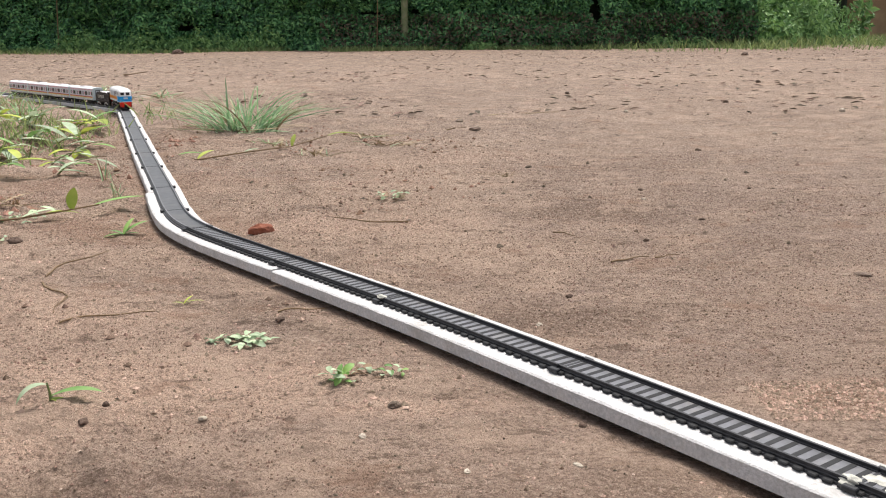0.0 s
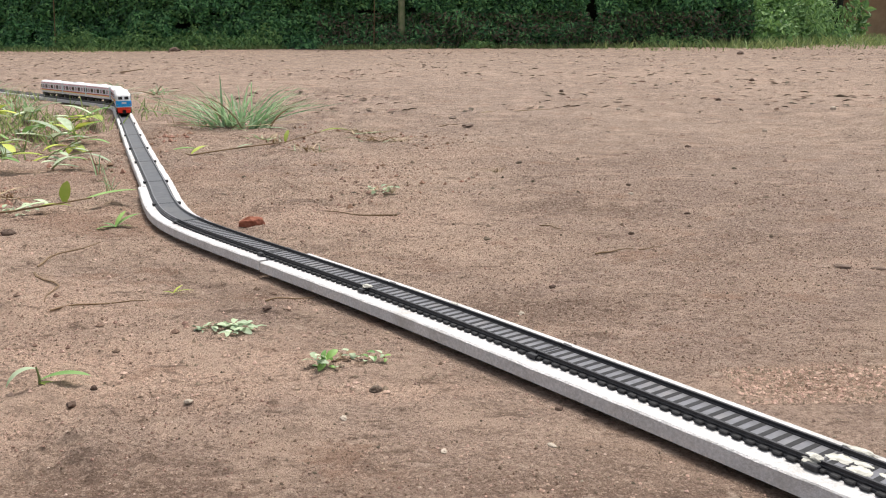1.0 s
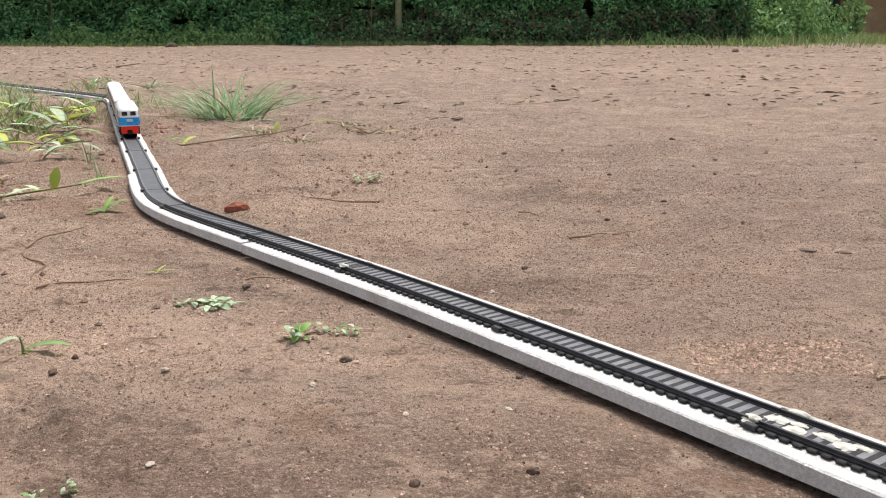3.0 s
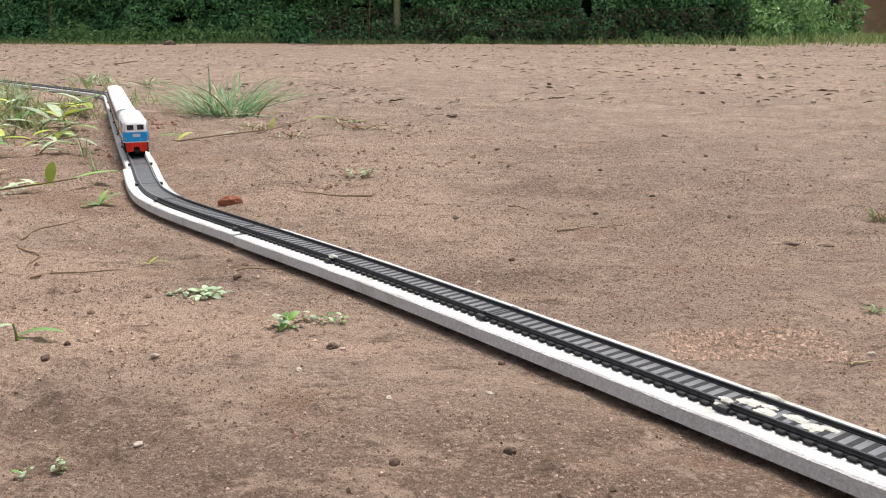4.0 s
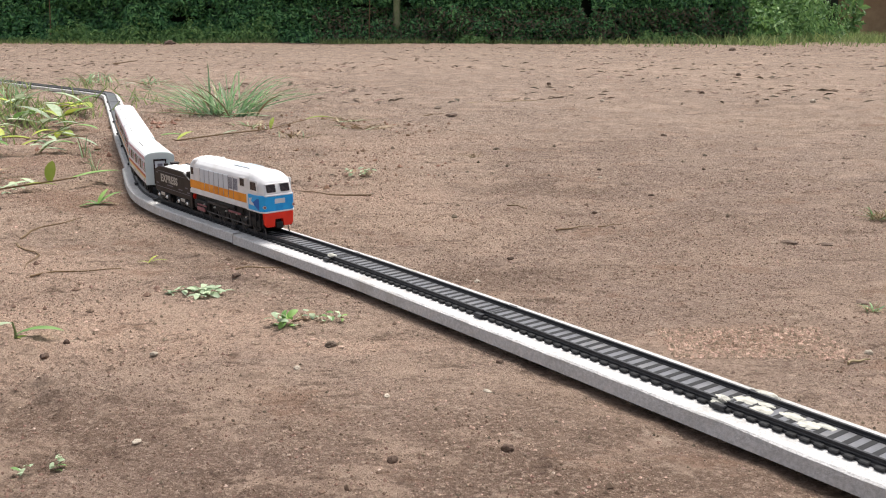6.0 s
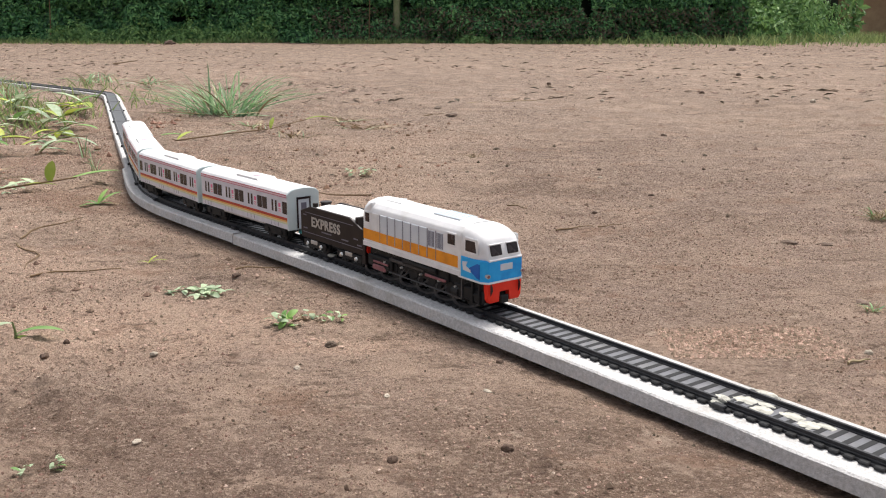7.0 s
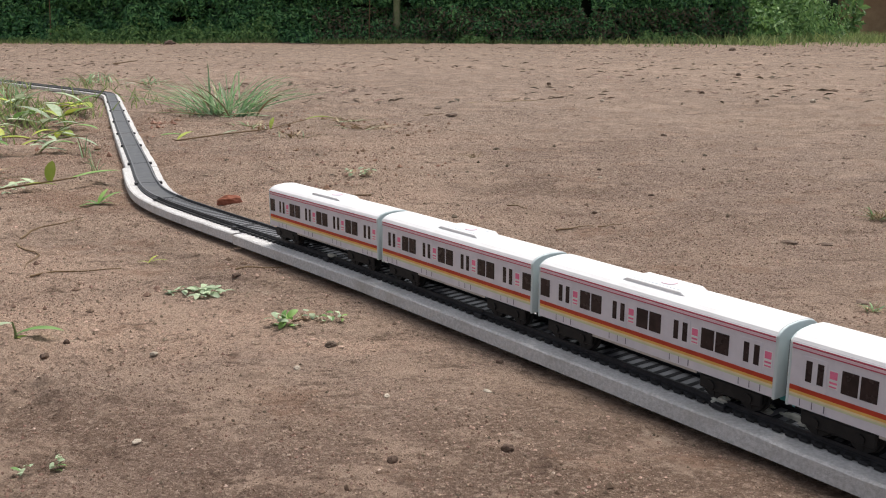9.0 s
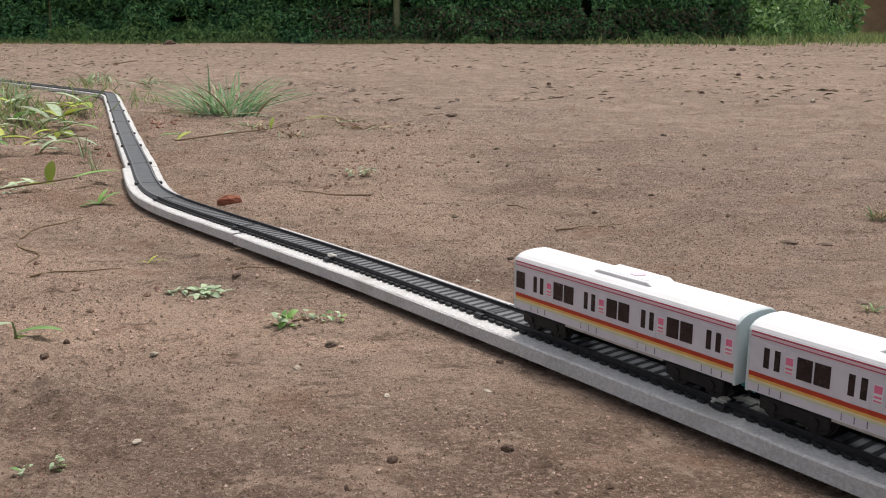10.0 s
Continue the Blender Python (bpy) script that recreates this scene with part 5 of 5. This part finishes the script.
tuft(0.035, 1.19, 14, 26, 10, 16, "dry wiry grass sprig lying on earth", 1.0, dry=0.95)

# broad-leaved weeds left of the far track
rng = random.Random(21)
for i, (x, y, n, size) in enumerate(((-0.645, 1.52, 7, 62), (-0.72, 1.60, 7, 60), (-0.68, 1.36, 8, 54), (-0.585, 1.42, 6, 48), (-0.84, 1.83, 8, 62), (-0.80, 1.48, 7, 62), (-0.70, 1.74, 8, 62), (-0.56, 1.29, 6, 38),
                                     (-0.88, 1.70, 8, 60), (-0.95, 1.92, 8, 60), (-0.60, 1.20, 6, 40), (-0.52, 1.22, 5, 34))):
    weed = plant_at("broadleaf_weed", "low trailing weed with broad yellow-green leaves", "weed", x, y, "trailing weeds")
    stem_part(weed, [(0, 0, 0), (10, 4, 10), (26, 6, 18), (50, 8, 22)], 1.1, "leafstem")
    for j in range(n):
        u = j / n
        add_leaf(weed, 50 * u, 8 * u, 5 + 17 * u, rng.uniform(-60, 60) + (180 if j % 2 else 0), rng.uniform(0, 38), size * rng.uniform(0.7, 1.15), size * rng.uniform(0.22, 0.32), rng.uniform(0.3, 1.0), rng.choice(("leaf", "yellowleaf", "paleleaf", "paleleaf")))
run = plant_at("creeping_runner", "creeping grass runner with yellow-green leaves on the earth", "weed", -0.42, 1.415)
stem_part(run, [(0, 0, 3), (35, -45, 2), (90, 10, 5), (150, 75, 6), (196, 145, 14)], 1.3)
add_leaf(run, -4, 0, 3, 20, 14, 40, 11, 0.5, "leaf")
add_leaf(run, 36, -40, 3, 60, 30, 36, 9, 0.6, "yellowleaf")
add_leaf(run, 90, 10, 5, 40, 20, 28, 7, 0.5, "paleleaf")
add_leaf(run, 196, 145, 14, 25, 16, 52, 11, 0.6, "yellowleaf")
add_leaf(run, 150, 75, 6, 80, 60, 24, 7, 0.5, "yellowleaf")
wire = plant_at("creeping_runner", "long dry creeping stem lying across the earth", "weed", -0.70, 1.345)
stem_part(wire, [(0, 0, 3), (70, 8, 5), (140, -4, 4), (195, 10, 6)], 0.9)
lance = plant_at("long_leaf_weed", "weed with one long leaf and an upright yellow-green leaf", "weed", -0.43, 0.905)
stem_part(lance, [(-60, -14, 3), (-30, -8, 4), (0, 0, 5), (30, 25, 7), (58, 50, 9)], 1.1, "stem", 0.3)
add_leaf(lance, 52, 45, 8, 42, 12, 56, 9, 0.3, "leaf")
add_leaf(lance, 38, 33, 7, 82, 78, 22, 12, 0.3, "yellowleaf")
add_leaf(lance, 16, 18, 5, 30, 14, 34, 8, 0.6, "yellowleaf")
add_leaf(lance, 0, 0, 4, 40, 22, 40, 7, 0.5, "paleleaf")
add_leaf(lance, 24, 30, 5, 150, 25, 26, 6, 0.6, "paleleaf")
add_leaf(lance, -12, -4, 3, 130, 18, 24, 6, 0.5, "leaf")
sm = plant_at("small_seedling", "small bright green seedling beside the bend", "weed", -0.318, 0.862, "seedlings")
for hd, up, ln in ((40, 38, 26), (160, 25, 16), (200, 12, 18), (70, 55, 20), (10, 18, 14)):
    add_leaf(sm, 0, 0, 1, hd, up, ln, ln * 0.24, 0.6, "leaf")
ti = plant_at("small_seedling", "tiny yellow-green seedling in bare earth", "weed", -0.207, 0.648, "seedlings")
for hd, up, ln in ((10, 25, 14), (60, 40, 10), (170, 20, 9)):
    add_leaf(ti, 0, 0, 0.6, hd, up, ln, 1.8, 0.7, "yellowleaf")
lp = plant_at("two_leaf_weed", "young weed with two glossy bright green leaves", "weed", -0.222, 0.470)
add_leaf(lp, 0, 0, 2, 8, 24, 25, 5.6, 0.75, "leaf")
add_leaf(lp, -1, 0, 8, 215, 20, 18, 5.5, 1.6, "paleleaf")
add_leaf(lp, 0, 0, 1, -20, 4, 13, 5, 0.5, "yellowleaf")
stem_part(lp, [(0, 0, -1), (0, 0, 4), (-1, 0, 9)], 0.8, "leafstem")


def rosette(x, y, n, spread, size, seed, label, materials, lift=2.0, flat=True):
    rg = random.Random(seed)
    plant = plant_at("ground_weed", label, "weed", x, y, "low ground weeds")
    for j in range(n):
        a, d = rg.uniform(0, 360), spread * math.sqrt(rg.random())
        ln = size * rg.uniform(0.7, 1.3)
        add_leaf(plant, math.cos(radians(a)) * d, math.sin(radians(a)) * d * 0.8, rg.uniform(0.3, lift), rg.uniform(0, 360), rg.uniform(0, 35 if flat else 60), ln, ln * rg.uniform(0.42, 0.6), 0.8, rg.choice(materials), rg.uniform(-30, 30))
    return plant


rosette(-0.152, 0.556, 34, 15, 6.5, 1, "pale dusty low weed creeping on bare earth", ("paleleaf",), 3.5)
rosette(-0.140, 0.563, 12, 9, 6.0, 11, "pale dusty low weed creeping on bare earth", ("paleleaf",), 3)
rosette(-0.087, 0.497, 20, 6.5, 6.5, 2, "small green weed with oval leaves in bare earth", ("leaf", "paleleaf"), 5, False)
rosette(-0.076, 0.510, 12, 7, 5.0, 12, "withered brownish weed in bare earth", ("dryleaf", "dryleaf", "paleleaf"), 4)
rosette(-0.062, 0.504, 14, 7, 5.0, 3, "withered pale green weed in bare earth", ("paleleaf", "dryleaf", "leaf"), 4)
rosette(-0.143, 0.323, 12, 3.5, 3.6, 4, "tiny bright green sprout in dark brown earth", ("leaf", "paleleaf"), 5, False)
rosette(-0.152, 0.317, 8, 3, 3.0, 14, "tiny bright green sprout in dark brown earth", ("leaf", "paleleaf"), 3, False)
rosette(-0.089, 1.026, 22, 16, 9, 5, "pale dusty low weed creeping on bare earth", ("paleleaf", "paleleaf", "dryleaf"), 6)
rosette(-0.435, 0.93, 16, 22, 9, 6, "pale dusty low weed beside the long leaf", ("paleleaf",), 5)
rosette(-0.42, 0.84, 14, 16, 8, 7, "withered brownish leaves on the earth", ("dryleaf", "paleleaf"), 5)


# ---- hedge, verge and what lies behind ----
def leaves(name, spots, size, material, seed=1, tilt=0.9, slim=0.42, up=0.35):
    """Many small folded leaves as one mesh."""
    rg = np.random.default_rng(seed)
    k = len(spots)
    out = rg.normal(size=(k, 3)) * [0.6, 0.6, 0.5] + [0, -tilt, up]
    out /= np.linalg.norm(out, axis=1)[:, None]
    a = rg.normal(size=(k, 3))
    a -= (a * out).sum(1)[:, None] * out
    a /= np.linalg.norm(a, axis=1)[:, None]
    b = np.cross(out, a)
    s = (size * rg.uniform(0.6, 1.4, k))[:, None]
    p = np.asarray(spots)
    verts = np.stack([p - a * s, p - b * s * slim + out * s * 0.18, p + a * s, p + b * s * slim + out * s * 0.18], 1).reshape(-1, 3)
    i = np.arange(k)[:, None] * 4
    tris = np.concatenate([i + [[0, 1, 2]], i + [[0, 2, 3]]], 0)
    return mesh_from(name, verts.tolist(), tris.tolist(), material)


def build_hedge():
    rg = np.random.default_rng(5)
    hedge = thing("clipped_hedge", "tall dense dark green clipped hedge along the yard", "hedge")
    k = 190000
    x, z = rg.uniform(-6.2, 2.85, k), rg.uniform(0.0, 1.0, k) ** 1.25 * 1.3
    face = 9.05 + 0.22 * (lattice(x * 2.2, z * 3, 11) - 0.5) + 0.16 * (lattice(x * 7, z * 8, 12) - 0.5)
    keep = lattice(x * 6, z * 9, 14) > 0.10
    y = face + rg.uniform(-0.05, 0.14, k)
    part("foliage", leaves("foliage", np.stack([x, y, z], 1)[keep], 0.021, M["hedge"], 2, up=0.75), None, hedge)
    old = keep & (z < 0.32) & (x > -1.2) & (rg.uniform(0, 1, k) < 0.3)
    part("old_foliage", leaves("old_foliage", np.stack([x, y - 0.03, z], 1)[old], 0.018, M["oldleaf"], 8), None, hedge, "brownish old leaves low in the hedge")
    # plain box, coloured almost black as the shade behind the foliage
    part("inside", box(-6300, 2780, 9260, 9800, 0, 1300, 60, 2), M["hedgeshade"], hedge, "near-black core standing for the shade inside the hedge")
    for x0, lean in ((-0.43, 0.01),):
        part("trunk", rod((x0 * 1000, 9065, 0), ((x0 + lean) * 1000, 9095, 1250), 34, 10, 26), M["moss"], hedge, "mossy grey hedge trunk")
    for x0, lean in ((-0.68, 0.03), (-3.6, 0.04)):
        part("vine", rod((x0 * 1000, 8930, 0), ((x0 + lean) * 1000, 8950, 900), 5, 7, 3), M["stem"], hedge)


build_hedge()


def clump(name, label, category, k, centre, spread, size, material, seed, core=None, slim=0.42, power=1.0):
    """A bush or weed patch: leaves filling a low mound."""
    rg = np.random.default_rng(seed)
    p = rg.normal(size=(k, 3))
    p /= np.linalg.norm(p, axis=1)[:, None]
    p *= (rg.uniform(0.35, 1.0, k) ** 0.5)[:, None]
    p[:, 2] = np.abs(p[:, 2])
    lump_ = 0.7 + 0.6 * lattice(p[:, 0] * 3 + seed, p[:, 2] * 3 + p[:, 1] * 2, seed)
    p *= lump_[:, None] * np.array(spread)
    ob = thing(name, label, category, name + "s", pose(*centre))
    part("foliage", leaves("foliage", p, size, M[material], seed, 0.5, slim), None, ob)
    return ob


for i, (x, y, sx, sz, k) in enumerate(((3.15, 9.35, 0.45, 0.7, 3400), (3.6, 9.7, 0.42, 0.5, 2600), (2.95, 9.0, 0.22, 0.32, 500))):
    clump("garden_bush", "lighter green loose bush beyond the hedge end", "bush", k, (x, y, 0), (sx, 0.35, sz), 0.026, "bush", 40 + i)
for i in range(13):
    x = -3.45 + 0.15 * i
    clump("base_weed", "bright green weed growing at the hedge foot", "weed", 330, (x, 8.80 + 0.06 * math.sin(i * 2.3), 0), (0.15, 0.14, 0.17 + 0.05 * math.sin(i * 1.7)), 0.018, "bush", 60 + i)
for i, x in enumerate((-6.3, -5.6, -5.1, -4.6, -4.2, -3.8, 0.25, 1.9, 2.2)):
    clump("base_weed", "bright green weed growing at the hedge foot", "weed", 240, (x, 8.82, 0), (0.18, 0.12, 0.10 + 0.04 * math.sin(i * 2)), 0.018, "bush", 90 + i)


def build_verge(name, label, k, x0, x1, y0, y1, h0, h1, seed, material, width=0.010):
    """Short upright blades as one mesh."""
    rg = np.random.default_rng(seed)
    x, y = rg.uniform(x0, x1, k), rg.uniform(y0, y1, k)
    keep = lattice(x * 3, y * 5, seed) > 0.38
    for px, py in LINE[::10] * MM:
        keep &= (x - px) ** 2 + (y - py) ** 2 > 0.03 ** 2
    x, y = x[keep], y[keep]
    k = len(x)
    h = rg.uniform(h0, h1, k)
    b = np.stack([x, y, relief(x, y) - 0.004], 1)
    lean = rg.normal(size=(k, 3)) * (h * 0.45)[:, None]
    lean[:, 2] = h
    w = np.stack([rg.uniform(-1, 1, k), rg.uniform(-0.5, 0.5, k), np.zeros(k)], 1) * width
    verts = np.stack([b - w, b + w, b + lean * 0.55 + w * 0.7, b + lean * [1.25, 1.25, 1.0], b + lean * 0.55 - w * 0.7], 1).reshape(-1, 3)
    faces = [(5 * i, 5 * i + 1, 5 * i + 2, 5 * i + 3, 5 * i + 4) for i in range(k)]
    tagged(new(name, mesh_from(name, verts.tolist(), faces, M[material])), label, "grass", kind="stuff")


build_verge("verge_grass", "short grass along the hedge foot", 11000, -7.2, 2.6, 8.6, 8.98, 0.015, 0.06, 3, "verge", 0.005)
build_verge("far_grass", "short light green grass beyond the hedge end", 9000, 2.3, 7.5, 8.0, 11.5, 0.03, 0.12, 4, "verge", 0.007)
build_verge("sparse_grass", "sparse thin grass on the bare yard", 700, 1.2, 3.6, 7.4, 8.7, 0.02, 0.10, 5, "verge", 0.004)
build_verge("left_grass", "thin grass at the yard edge", 1500, -7.0, -2.0, 8.0, 8.7, 0.02, 0.05, 6, "verge", 0.005)
build_verge("mid_grass", "thin grass among the weeds by the track", 3200, -1.5, -0.6, 1.25, 2.5, 0.01, 0.045, 8, "finegrass", 0.0017)

rear = thing("rear_hedge", "dark green trees and shrubs behind the garden", "hedge")
rg = np.random.default_rng(9)
k = 9000
px, pz = rg.uniform(2.6, 5.3, k), rg.uniform(0, 2.2, k)
py = 12.6 + 0.6 * (lattice(px * 1.5, pz * 2, 21) - 0.5) + rg.uniform(-0.1, 0.3, k)
part("foliage", leaves("foliage", np.stack([px, py, pz], 1)[lattice(px * 3, pz * 3, 22) > 0.3], 0.06, M["bush"], 3), None, rear)
# almost black box painted as shade behind the rear foliage
part("inside", box(2500, 5300, 13100, 13600, 0, 2200, 60, 2), M["hedgeshade"], rear)

rg = np.random.default_rng(31)
# flat bits added as dark dashes on the ground
for name, label, k, y0, y1, size in (("leaf_litter", "fallen dry leaves scattered over the bare yard", 2600, 2.0, 8.4, 0.012), ("fine_litter", "small dry leaf bits scattered on the earth", 600, 0.9, 3.0, 0.004)):
    y = y0 + (y1 - y0) * rg.uniform(0, 1, k)
    # spread over a wedge that follows the camera's view
    x = rg.uniform(-0.55, 0.62, k) * y
    keep = np.ones(k, bool)
    for qx, qy in LINE[::10] * MM:
        keep &= (x - qx) ** 2 + (y - qy) ** 2 > 0.04 ** 2
    keep &= lattice(x * 1.3, y * 1.3, 33) > 0.35
    x, y = x[keep], y[keep]
    spots = np.stack([x, y, relief(x, y) + size * 0.25], 1)
    tagged(new(name, leaves(name, spots, size, M["litter"], 7, 0.0, 0.4, 5.0)), label, "leaf litter", kind="stuff")

house = thing("house", "ochre rendered house with a dark doorway, far behind the garden", "house")
part("wall", merge(box(6600, 8050, 15900, 16100, 0, 2600), merge(box(8950, 12000, 15900, 16100, 0, 2600), box(8050, 8950, 15900, 16100, 2000, 2600))), M["wall"], house, "ochre rendered wall")
part("inner_wall", box(6600, 12000, 18900, 19100, 0, 2600), M["wall"], house)
part("roof", side_prism([(6300, 2600), (9300, 4200), (12300, 2600), (12300, 2500), (6300, 2500)], 15500, 19400), M["brick"], house, "red tiled roof")

motions()
